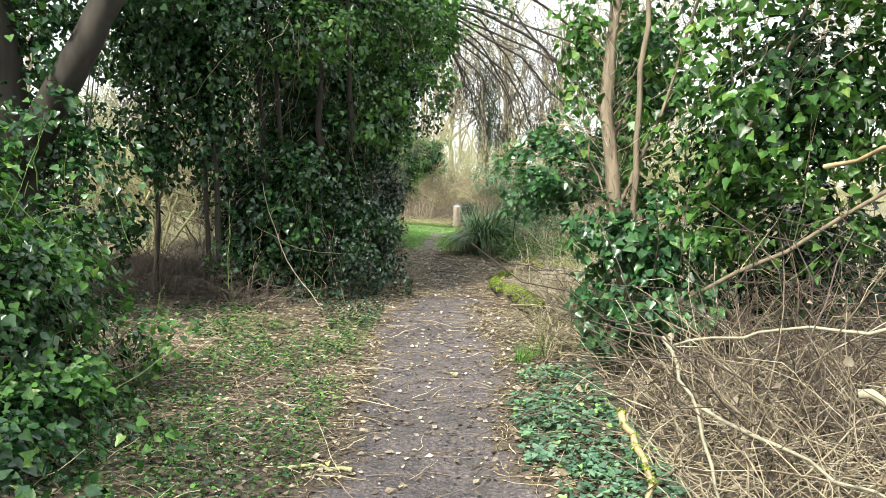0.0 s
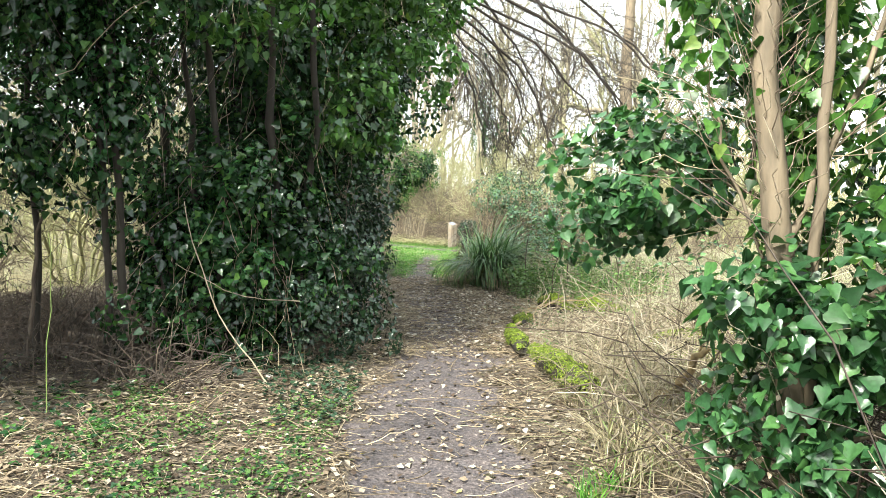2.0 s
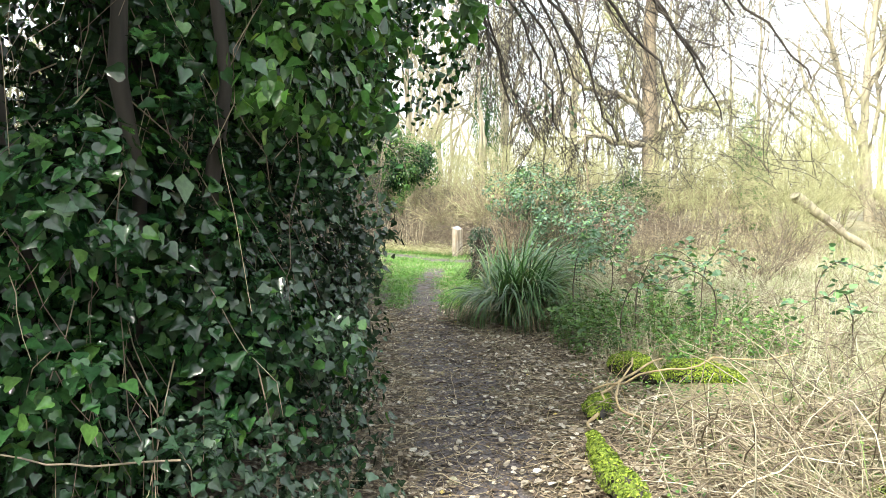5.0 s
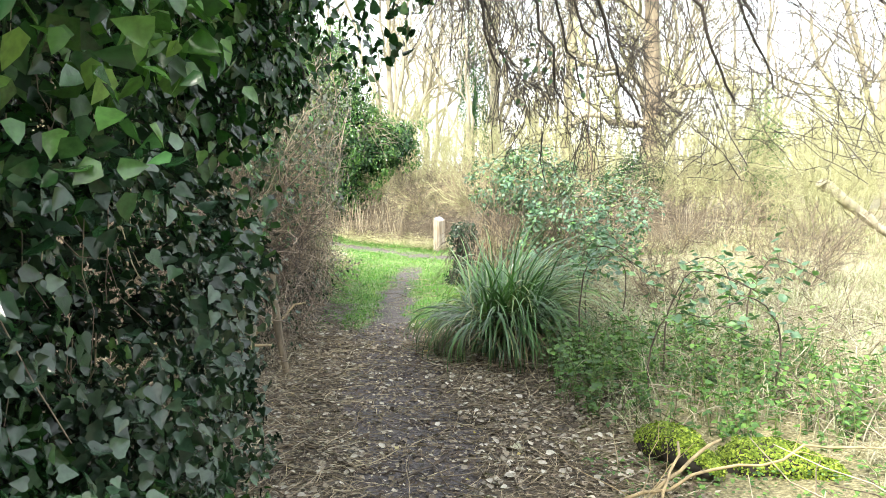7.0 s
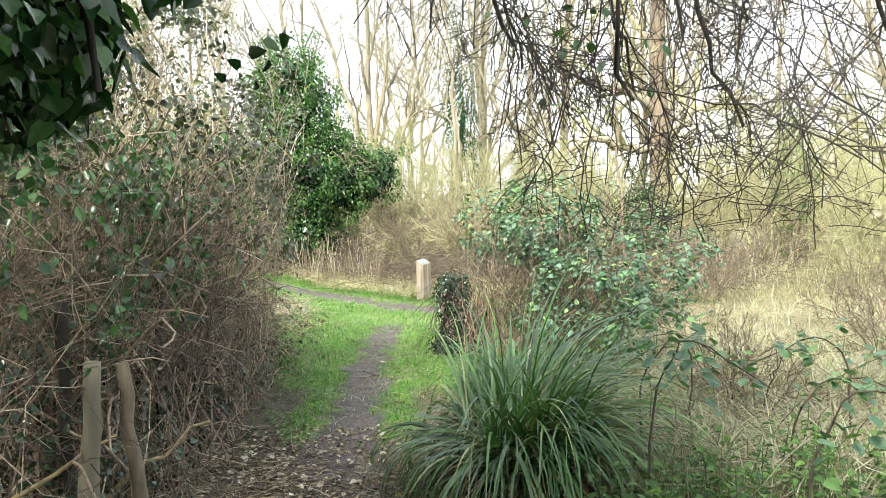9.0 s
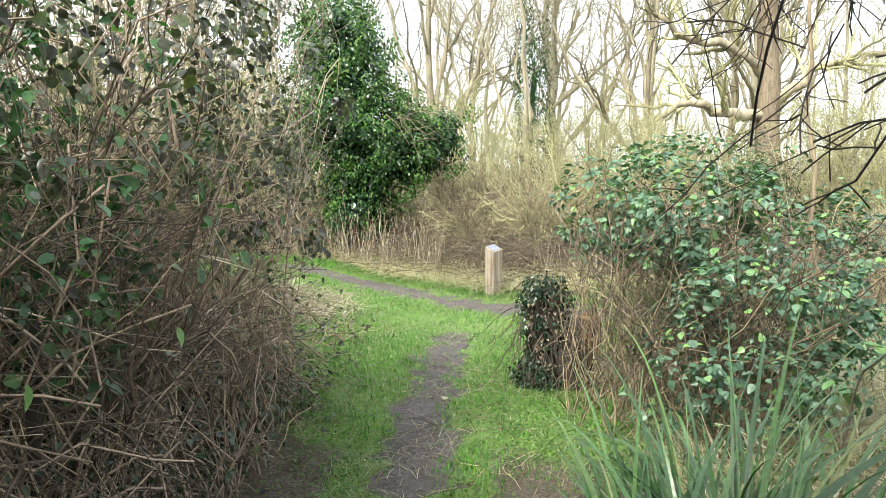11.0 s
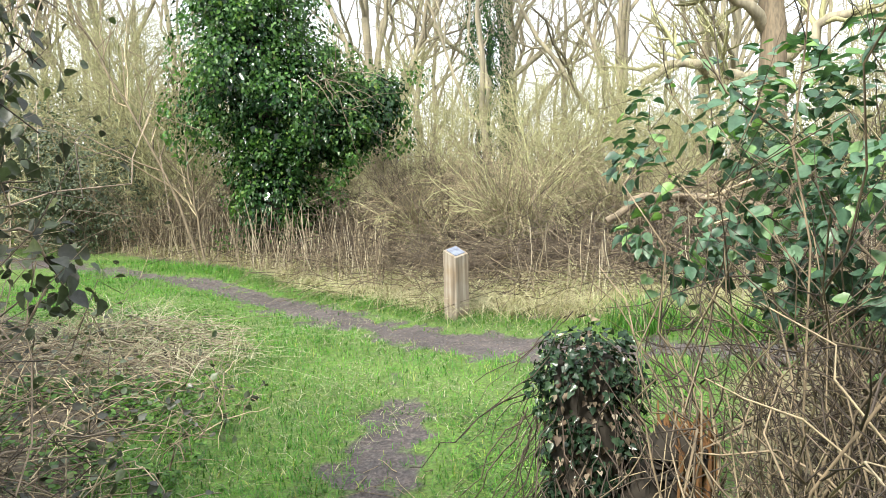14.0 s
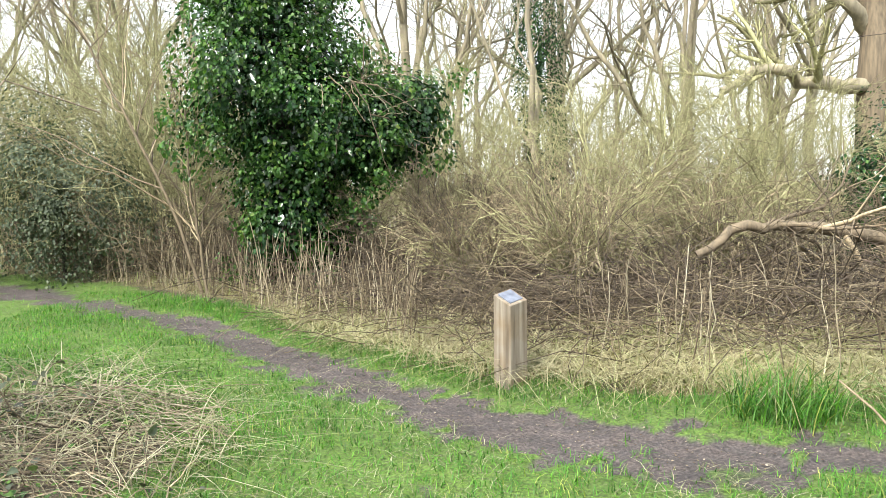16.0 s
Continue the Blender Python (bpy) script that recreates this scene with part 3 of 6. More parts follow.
def straw_at(x, y):
    wob = 2.4 * (vnoise(x, y, 0.7, 21) - 0.5) + 0.8 * (vnoise(x, y, 2.1, 22) - 0.5)
    right = step(x + wob * 0.3, 0.85, 1.5) * step(y + wob, 5.0, 8.0)
    bank = step(beyond(x, y), 0.9, 1.4)
    left = step(-x + wob, 4.2, 6.5)
    return np.clip(np.maximum(np.maximum(right, bank), left), 0, 1)


def land(x, y):
    r = np.hypot(x, y - 12)
    z = 0.05 * (vnoise(x, y, 1.3, 2) - 0.5) + 0.02 * (vnoise(x, y, 6, 3) - 0.5) + 0.012 * (vnoise(x, y, 17, 4) - 0.5)
    z = z * (1 - 0.55 * soil_at(x, y)) - 0.03 * soil_at(x, y)
    z += 0.03 * (vnoise(x, y, 8.0, 17) - 0.5) * soil_at(x, y)
    z += 0.1 * step(np.abs(x - path_x(y)), 0.6, 2.5)
    return z + 0.25 * step(beyond(x, y), 1.0, 4.0) + 0.6 * (vnoise(x, y, 0.06, 9) - 0.4) * step(r, 18, 40)


def spaced(a, b, fine, far):
    out = [np.arange(a, b, fine)]
    s, lo, hi = fine, a, b
    left, right = [], []
    while lo > -far or hi < far:
        s *= 1.22
        lo -= s
        hi += s
        left.append(lo)
        right.append(hi)
    return np.concatenate([left[::-1], out[0], right])


gx, gy = spaced(-3.2, 3.2, 0.05, 420), spaced(1.5, 25.5, 0.05, 420)
X, Y = np.meshgrid(gx, gy)
Z = land(X, Y)
nx, ny = len(gx), len(gy)
ii = (np.arange(ny - 1)[:, None] * nx + np.arange(nx - 1)[None]).ravel()
ground = new("ground", build("ground", np.stack([X, Y, Z], -1).reshape(-1, 3), [np.stack([ii, ii + 1, ii + nx + 1, ii + nx], 1)], True))
ground.data.materials.append(ground_cover)
cover = ground.data.color_attributes.new("cover", "FLOAT_COLOR", "POINT")
cover.data.foreach_set("color", np.stack([soil_at(X, Y), turf_at(X, Y), straw_at(X, Y), np.ones_like(X)], -1).astype(np.float32).ravel())
tagged(ground, "trodden dark soil path through leaf mould, turf and straw", "ground", kind="structure")


def on_land(xy):
    return np.concatenate([xy, land(xy[:, 0], xy[:, 1])[:, None]], 1)


# ---- the big ivy-clad tree beside the path ----
ivy_mass = [(-1.75, 9.9, 0.9, 0.9, 1.5, 1.25), (-1.6, 10.0, 2.6, 1.3, 1.75, 1.3), (-1.0, 10.7, 4.1, 1.45, 1.7, 1.1), (-2.5, 9.7, 4.4, 1.5, 1.6, 1.3), (-1.2, 11.0, 2.5, 0.95, 0.9, 0.9)]
big_ivy = thing("ivy_tree", (-1.8, 9.9, 0), "tall tree smothered in dark glossy ivy beside the path", "tree")
trunk_line = curve([(-1.8, 9.9, -0.1), (-1.75, 9.95, 1.5), (-1.9, 10.0, 3.2), (-1.7, 10.2, 5.5)], 14, 0.02)
part("trunk", tubes(trunk_line[None], np.linspace(0.24, 0.14, 14)[None], 10), bark_dark, big_ivy)
for x0, y0, x1, y1, r in ((-2.3, 9.1, -2.5, 8.8, 0.07), (-1.5, 8.75, -1.35, 8.55, 0.06), (-1.25, 8.85, -1.05, 8.7, 0.05), (-1.7, 10.3, -1.5, 10.8, 0.06), (-2.6, 9.9, -3.2, 9.7, 0.06), (-1.75, 8.6, -1.95, 8.4, 0.05), (-2.05, 8.7, -2.1, 8.5, 0.045)):
    line = curve([(x0, y0, -0.05), ((x0 + x1) / 2 + 0.1, y0, 1.6), (x1, y1, 3.6), (x1 * 1.1, y1, 5.0)], 14, 0.03)
    part("stem", tubes(line[None], (np.linspace(r, r * 0.5, 14) * 0.7 * (1 + rng.normal(0, 0.12, 14)))[None], 7), bark_dark, big_ivy)
part("foliage", trimmed(sprays(38000, ivy_mass, 0.055, IVY_OLD, 900, 0.17, 0.35, 0.4, rough=0.5, flat=0.3), IVY_OLD), ivy_leaf, big_ivy, "dense dark ivy leaves", "stuff")
part("loose_foliage", trimmed(foliage(14000, ivy_mass, 0.05, IVY, 0.55, 0.5, rough=0.5, flat=0.25), IVY), ivy_leaf, big_ivy, "loose dark ivy leaves between the sprays", "stuff")
part("inner_foliage", foliage(15000, [(b[0], b[1], b[2], b[3] * 0.72, b[4] * 0.72, b[5] * 0.8) for b in ivy_mass], 0.1, SIMPLE, 0.5, 0.9), ivy_leaf, big_ivy, kind="stuff")
mound = [(-1.72, 8.75, 0.62, 0.52, 0.5, 0.62), (-1.3, 9.0, 0.95, 0.5, 0.5, 0.5), (-2.1, 8.8, 0.95, 0.4, 0.5, 0.6), (-1.55, 8.75, 1.4, 0.45, 0.4, 0.4)]
part("mound_foliage", sprays(9500, mound, 0.056, IVY, 240, 0.13, 0.3, 0.55, rough=0.4, flat=0.5), ivy_leaf, big_ivy, "larger glossy ivy leaves bulging out near the foot", "stuff")
part("mound_inner", foliage(2600, [(b[0], b[1] + 0.1, b[2], b[3] * 0.8, b[4] * 0.8, b[5] * 0.8) for b in mound], 0.1, SIMPLE, 0.6, 0.9), ivy_leaf, big_ivy, kind="stuff")
skirt = [(-1.2, 9.5, 0.35, 0.52, 1.2, 0.55), (-1.02, 10.6, 0.5, 0.36, 0.9, 0.7), (-1.12, 10.8, 1.2, 0.38, 0.6, 0.9), (-0.98, 9.6, 1.05, 0.42, 0.8, 0.6)]
part("skirt", trimmed(sprays(15000, skirt, 0.04, IVY, 420, 0.12, 0.3, 0.6), IVY), ivy_grey, big_ivy, "small greyish ivy leaves at the foot", "stuff")
fresh_lobe = [(-0.38, 9.45, 2.55, 0.45, 0.5, 0.42), (-1.5, 8.4, 2.85, 0.55, 0.35, 0.28), (-0.35, 10.6, 3.3, 0.5, 0.8, 0.45), (-0.55, 9.3, 3.25, 0.6, 0.6, 0.45), (-0.75, 9.2, 2.1, 0.3, 0.4, 0.35)]
part("fresh_foliage", sprays(6500, fresh_lobe, 0.07, IVY_OLD, 150, 0.17, 0.4, 0.9), ivy_fresh, big_ivy, "brighter green ivy leaves", "stuff")
n = 620
s0, o0 = shell(n, ivy_mass[:2] + mound, 0.35)
P, R = canes(s0, o0 * 0.4 + ball(n) * 0.5 - [0, 0, 0.9], rng.uniform(0.4, 1.4, n), np.full(n, 0.15), 0.35, 0.003, 0.0014)
P[..., 2] = np.maximum(P[..., 2], 0.03)
keep = ~np.any((P[..., 0] > -0.72) & (P[..., 2] < 2.6), 1)
P, R = P[keep], R[keep]
each("hanging_stem", P, R, 60, twig_brown, big_ivy)
hang_mass = [(-0.95, 11.5, 2.1, 0.36, 0.4, 0.42), (-0.95, 11.8, 2.6, 0.5, 0.5, 0.5), (-1.1, 12.1, 2.7, 0.5, 0.45, 0.5), (-1.35, 11.6, 2.2, 0.5, 0.6, 0.9)]
part("overhang", foliage(12000, hang_mass, 0.055, IVY, 0.7, 0.9), ivy_leaf, big_ivy, "ivy hanging out over the path", "stuff")
line = curve([(-1.6, 10.4, 3.0), (-1.0, 11.2, 2.9), (-0.7, 11.7, 2.5), (-0.6, 11.9, 1.9)], 12, 0.015)
part("hanging_limb", tubes(line[None], np.linspace(0.03, 0.01, 12)[None], 6), bark_dark, big_ivy)
single_leaves(190, [(-1.2, 10.2, 1.5, 0.42, 0.8, 0.9)], 0.052, IVY, ivy_single, big_ivy, 0.1)
single_leaves(150, [(-0.85, 11.7, 2.2, 0.3, 0.3, 0.32)], 0.055, IVY, ivy_single, big_ivy, 0.5)
part("tip_foliage", foliage(900, [(-0.92, 12.15, 2.12, 0.26, 0.25, 0.3)], 0.065, IVY, 0.8, 0.9), ivy_leaf, big_ivy, kind="stuff")
single_leaves(110, [(-0.78, 12.05, 2.12, 0.2, 0.22, 0.26)], 0.075, HEART, ivy_single, big_ivy, 0.7)

# ---- leaning tree and ivy saplings ----
leaner = thing("leaning_tree", (-3.7, 6.8, 0), "dark leaning tree trunk draped in ivy", "tree")
part("trunk", tubes(curve([(-3.7, 6.8, -0.1), (-3.65, 6.75, 1.3), (-3.75, 6.7, 2.6), (-4.0, 6.6, 5.0)], 14, 0.02)[None], np.linspace(0.2, 0.13, 14)[None], 9), bark_dark, leaner)
part("limb", tubes(curve([(-3.66, 6.72, 1.4), (-3.12, 6.6, 2.15), (-2.64, 6.5, 2.9), (-2.0, 6.4, 4.3)], 12, 0.02)[None], np.linspace(0.15, 0.1, 12)[None], 8), bark_dark, leaner)
lean_mass = [(-3.55, 6.55, 2.1, 0.4, 0.35, 1.0), (-3.3, 7.5, 3.3, 0.7, 0.5, 0.6), (-2.6, 7.2, 3.3, 0.5, 0.4, 0.5), (-3.9, 6.5, 3.2, 0.5, 0.5, 0.7), (-4.6, 7.4, 4.0, 1.2, 0.8, 1.6), (-2.9, 7.3, 3.6, 0.7, 0.5, 0.9), (-4.5, 6.2, 1.2, 0.7, 0.7, 1.2), (-4.2, 6.6, 2.6, 0.75, 0.8, 1.7), (-3.4, 6.9, 4.3, 1.4, 1.0, 0.8), (-3.5, 6.6, 0.9, 0.5, 0.6, 0.9), (-2.0, 7.4, 4.6, 1.3, 0.9, 0.6), (-3.1, 6.6, 1.2, 0.45, 0.4, 0.4)]
part("foliage", sprays(27000, lean_mass, 0.065, IVY, 760, 0.19, 0.6, 0.8), ivy_leaf, leaner, "dark hanging ivy leaves", "stuff")

ivy_screen = thing("ivy_thicket", (-5.4, 9.4, 0), "loose dark thicket of ivy-hung stems with gaps", "thicket")
n = 60
s0 = on_land(disc_points(n, -5.4, 9.4, 0.9, 1.2))
P, R = canes(s0, ball(n) * 0.25 + [0, 0, 1], rng.uniform(1.2, 3.2, n), np.full(n, 0.05), 0.15, 0.014, 0.006, 9)
each("stem", P, R, 60, bark_dark, ivy_screen, 5)
part("foliage", sprays(11000, [(-5.3, 9.8, 1.3, 0.8, 0.8, 1.3), (-4.2, 10.4, 2.9, 1.0, 0.7, 0.6), (-5.6, 8.0, 1.2, 0.7, 1.2, 1.2)], 0.06, IVY, 330, 0.19, 0.8, 0.8), ivy_leaf, ivy_screen, "dark ivy leaves", "stuff")

sapling_label = "thin bare-footed sapling hung with dark ivy"
for x, y, top, r, blobs in ((-2.37, 8.15, 3.6, 0.035, [(-2.4, 8.2, 2.0, 0.42, 0.4, 0.8), (-2.2, 8.2, 3.2, 0.6, 0.5, 0.8)]),
                            (-2.5, 8.2, 3.2, 0.03, [(-2.75, 8.2, 2.9, 0.4, 0.45, 0.9)]),
                            (-3.05, 8.3, 3.3, 0.03, [(-3.0, 8.2, 1.75, 0.42, 0.35, 0.5), (-3.2, 8.4, 3.0, 0.5, 0.5, 0.8)])):
    sap = thing("ivy_sapling", (x, y, 0), sapling_label, "sapling", "ivy saplings")
    line = curve([(x, y, -0.05), (x + 0.03, y, 1.0), (x - 0.05, y, 2.0), (x, y, top)], 12, 0.012)
    stem = part("stem", tubes(line[None], np.linspace(r, r * 0.5, 12)[None], 7), bark_dark, sap)
    part("foliage", foliage(3600, blobs, 0.065, IVY, 0.9, 0.8), ivy_leaf, sap, kind="stuff")
    Q, RR = grow(line[None], np.full((1, 12), 0.012), 30, 0.3, 1.2, 0.1, 5)
    part("twig_growth", tubes(Q, RR * 0.5, 3), twig_dark, stem, kind="stuff")

# ---- ivy bush at the start ----
bush = thing("ivy_bush", (-2.4, 4.2, 0), "bushy mound of fresh green ivy", "bush")
bush_mass = [(-2.5, 4.3, 0.5, 0.62, 0.85, 0.7), (-2.8, 4.0, 1.0, 0.5, 0.55, 0.5), (-2.1, 3.4, 0.15, 0.6, 0.8, 0.32)]
n = 160
s0 = on_land(disc_points(n, -2.45, 4.2, 0.6, 0.8))
P, R = canes(s0, ball(n) * 0.6 + [0, 0, 1], rng.uniform(0.4, 0.95, n), np.full(n, 0.3), 0.2, 0.005, 0.002)
part("stem_growth", tubes(P, R, 4), twig_dark, bush, kind="stuff")
part("foliage", foliage(9500, bush_mass, 0.05, IVY, 0.7, 0.3, rough=0.3), ivy_leaf, bush, "green ivy leaves", "stuff")
part("young_foliage", sprays(3800, bush_mass, 0.046, IVY, 170, 0.13, 0.2, 0.1, rough=0.35), ivy_fresh, bush, "fresh light green ivy leaves", "stuff")
shoots, sr = canes(np.tile([-2.4, 4.1, 0.5], (60, 1)) + rng.normal(0, 0.4, (60, 3)), ball(60) * 0.7 + [0.2, -0.2, 0.8], rng.uniform(0.4, 0.9, 60), np.full(60, 0.1), 0.15, 0.0035, 0.002)
part("shoot_growth", tubes(shoots, sr, 3), stem_green, bush, "thin green shoots", "stuff")
part("inner_foliage", foliage(3000, bush_mass, 0.07, SIMPLE, 0.9, 0.5), ivy_leaf, bush, kind="stuff")
single_leaves(200, bush_mass[:2], 0.065, IVY, ivy_single, bush, 0.08)

# ---- ivy-grown shrub on the other side ----
shrub = thing("ivy_shrub", (1.25, 5.35, 0), "slender brown-barked shrub wrapped in green ivy", "shrub")
stem_line = curve([(1.3, 5.4, -0.05), (1.24, 5.35, 0.7), (1.15, 5.3, 1.25), (1.05, 5.3, 1.9), (1.12, 5.3, 2.6), (1.08, 5.35, 3.8)], 18, 0.006)
part("trunk", tubes(stem_line[None], np.linspace(0.05, 0.036, 18)[None] * (1 + rng.normal(0, 0.1, 18)), 9), bark_brown, shrub, "brown trunk")
Q, RR = grow(stem_line[None], np.full((1, 18), 0.008), 150, 0.14, 0.9, 0.05, 7, 0.35, 0.2)
second = curve([(1.3, 5.36, 0.5), (1.27, 5.28, 1.1), (1.24, 5.22, 1.7), (1.3, 5.2, 2.6), (1.34, 5.2, 3.4)], 14, 0.01)
part("side_trunk", tubes(second[None], np.linspace(0.024, 0.016, 14)[None], 7), bark_brown, shrub)
part("trunk_growth", tubes(Q, np.maximum(RR * 0.5, 0.0015), 3), cane_red, shrub, "brown twiggy growth on the trunk", "stuff")
part("trunk_ivy", foliage(1000, [(0.92, 5.45, 2.3, 0.2, 0.25, 0.7), (1.3, 5.5, 1.6, 0.22, 0.25, 0.6)], 0.055, IVY, 0.95, 0.4), ivy_fresh, shrub, "loose ivy on the trunk", "stuff")
for pts, r in (([(1.16, 5.3, 1.2), (1.3, 5.3, 1.5), (1.5, 5.3, 1.95), (1.7, 5.2, 2.9)], 0.016),
               ([(1.22, 5.35, 0.8), (1.7, 5.1, 1.3), (2.1, 4.8, 2.2), (2.4, 4.6, 3.4)], 0.017),
               ([(1.26, 5.36, 0.5), (1.5, 5.7, 1.1), (1.3, 5.95, 1.45), (0.9, 6.1, 1.5)], 0.016),
               ([(1.3, 5.9, 1.45), (1.3, 6.0, 1.9), (1.2, 6.05, 2.5)], 0.014),
               ([(1.2, 5.33, 0.9), (1.0, 5.5, 1.6), (0.9, 5.7, 2.2)], 0.008),
               ([(1.27, 5.38, 0.4), (1.9, 4.6, 0.9), (2.7, 3.9, 1.7), (3.0, 3.7, 2.6)], 0.016)):
    line = curve(pts, 12, 0.012)
    limb = part("branch", tubes(line[None], np.linspace(r, r * 0.5, 12)[None], 6), bark_brown, shrub)
    Q, RR = grow(line[None], np.full((1, 12), r * 0.6), 26, 0.5, 1.0, 0.05, 6, 0.25)
    part("twig_growth", tubes(Q, np.maximum(RR * 0.45, 0.0016), 4), twig_brown, limb, kind="stuff")
low_ivy = [(1.24, 5.25, 0.8, 0.24, 0.26, 0.36), (1.44, 5.3, 1.0, 0.26, 0.26, 0.26), (1.2, 5.35, 0.5, 0.2, 0.24, 0.28), (1.5, 5.15, 0.6, 0.28, 0.3, 0.3)]
high_ivy = [(2.3, 5.0, 1.2, 0.6, 0.3, 0.6), (1.75, 5.3, 1.5, 0.35, 0.3, 0.6), (3.2, 4.6, 2.4, 0.7, 0.7, 1.2), (1.9, 5.2, 3.3, 0.9, 0.6, 0.7), (2.0, 4.7, 1.9, 0.65, 0.5, 0.7), (2.4, 4.4, 2.9, 0.95, 0.8, 0.8), (1.5, 5.5, 2.6, 0.3, 0.35, 0.8), (2.9, 3.9, 1.7, 0.5, 0.6, 0.7)]
tuft = [(0.92, 6.1, 1.46, 0.38, 0.36, 0.28), (1.42, 6.1, 2.2, 0.3, 0.32, 0.45)]
part("foot_foliage", sprays(2300, low_ivy, 0.062, IVY, 80, 0.13, 0.4, 0.6, rough=0.35), ivy_foot, shrub, "bluish green ivy round the foot", "stuff")
# Two leaf colours paint the shrub's shaded depth and its lit front.
part("dark_foliage", foliage(13000, [(b[0] + 0.25, b[1] + 0.4, b[2], b[3], b[4], b[5]) for b in high_ivy[1:5] + [(2.4, 5.3, 0.8, 0.9, 0.4, 0.7)]], 0.065, IVY, 0.95, 0.6), ivy_leaf, shrub, "ivy leaves behind, coloured darker for the shaded depth", "stuff")
part("foliage", sprays(9500, high_ivy, 0.062, IVY, 330, 0.19, 0.7, 0.5), ivy_fresh, shrub, "light green ivy leaves, their lit look put into the colour", "stuff")
part("tuft", sprays(3800, tuft, 0.047, HEART, 90, 0.12, 0.5, 0.3), ivy_foot, shrub, "tuft of glossy ivy at a branch end", "stuff")
single_leaves(110, low_ivy, 0.062, IVY, ivy_single, shrub, 0.1)
single_leaves(150, tuft[:1], 0.052, HEART, ivy_single, shrub, 0.25, 0.1)

# ---- tangle of dead canes ----
n = 1500
s0 = on_land(np.concatenate([box_points(1000, 0.95, 3.2, 1.6, 4.4), box_points(500, 1.05, 3.0, 3.8, 6.0)]))
P, R = canes(s0, ball(n) * [1, 1, 0.6] + [-0.1, 0, 0.75], rng.uniform(0.4, 1.5, n), rng.uniform(0.1, 0.7, n), 0.25, 0.0042, 0.0015, 8, 4)
keep = np.all(np.abs(P[..., 0] - path_x(P[..., 1])) > 0.72, 1)
P, R = P[keep], R[keep]
P[..., 2] = np.maximum(P[..., 2], land(P[..., 0], P[..., 1]) + 0.006)
Q, RR = grow(P[:600], R[:600], 5, 0.35, 0.9, 0.0, 5, 0.2)
dead_canes = thing("dead_cane_thicket", (1.9, 3.2, 0), "tangle of dry tan bramble and bracken canes", "undergrowth")
near = np.argsort(P[:, 0, 0] + 0.3 * P[:, 0, 1])
each("cane", P[near], R[near], 160, cane_tan, dead_canes)
part("twig_growth", tubes(Q, RR, 3), cane_tan, dead_canes, kind="stuff")
n = 1200
s0 = on_land(box_points(n, 1.3, 4.4, 3.2, 6.4))
DP, DR = canes(s0, ball(n) * [1, 1, 0.5] + [0, 0, 0.8], rng.uniform(0.6, 2.0, n), rng.uniform(0.1, 0.6, n), 0.3, 0.005, 0.002, 8)
DP[..., 2] = np.maximum(DP[..., 2], 0.02)
part("dark_growth", tubes(DP, DR, 3), twig_dark, dead_canes, "dark bare stems behind", "stuff")
p = P[rng.integers(0, len(P), 500), rng.integers(4, 8, 500)]
lone("withered_leaves", (1.9, 3.2, 0), leaves(p, ball(500), ball(500) - [0, 0, 1], rng.uniform(0.02, 0.06, 500), OVAL), dead_leaf, "curled grey-brown withered leaves on dry canes", "leaves", "stuff")


def fallen(points, r, material, label, name="fallen_branch", twigs=0, sides=8, group="", k=14, wob=0.012):
    line = curve(points, k, wob)
    line[:, 2] += r * 0.6
    ob = thing(name, tuple(line[0]), label, "branch" if "branch" in name else "log", group)
    rad = np.linspace(r, r * 0.6, k) * (1 + rng.normal(0, 0.06, k))
    if name == "mossy_log":
        rad = rad * np.sin(np.linspace(0.2, np.pi - 0.2, k)) ** 0.3
    wood = part("wood", tubes(line[None], rad[None], sides, True), material, ob)
    if twigs:
        Q, RR = grow(line[None], rad[None] * 0.5, twigs, 0.35, 0.9, 0.1, 6, 0.2)
        Q[..., 2] = np.maximum(Q[..., 2], 0.02)
        part("twig_growth", tubes(Q, RR, 4), material, wood, kind="stuff")
    return wood, line, rad


fallen([(2.4, 3.4, 0.75), (1.6, 3.6, 0.7), (1.1, 3.75, 0.58)], 0.009, bark_grey, "pale bare branch lying across dry canes")
fallen([(1.05, 3.75, 0.62), (1.1, 3.4, 0.42), (1.08, 3.0, 0.1), (1.05, 2.9, 0.0)], 0.009, bark_grey, "pale bare branch leaning into dry canes")
fallen([(1.08, 3.3, 0.42), (1.5, 2.6, 0.3), (2.1, 2.1, 0.22)], 0.008, bark_grey, "long pale bare branch sloping through dry canes", twigs=5)
fallen([(1.7, 3.2, 0.5), (2.0, 3.0, 0.4), (2.3, 2.6, 0.3)], 0.022, bark_grey, "thick broken branch in dry canes")
ob, line, rad = fallen([(0.8, 3.5, 0.32), (0.86, 3.2, 0.2), (0.82, 3.05, 0.1), (1.05, 2.6, 0.02)], 0.016, wood_pale, "crooked mossy branch in ivy")
m0 = line[rng.integers(0, 8, 500)] + ball(500) * 0.017
part("moss", leaves(m0, ball(500), ball(500), np.full(500, 0.012), SIMPLE), moss_tuft, ob, "yellow-green moss", "stuff")
fallen([(1.9, 4.0, 1.45), (2.1, 3.2, 1.6), (2.25, 2.9, 1.2), (2.6, 2.7, 0.9)], 0.011, wood_pale, "pale crooked dead branch hung in ivy", twigs=5)

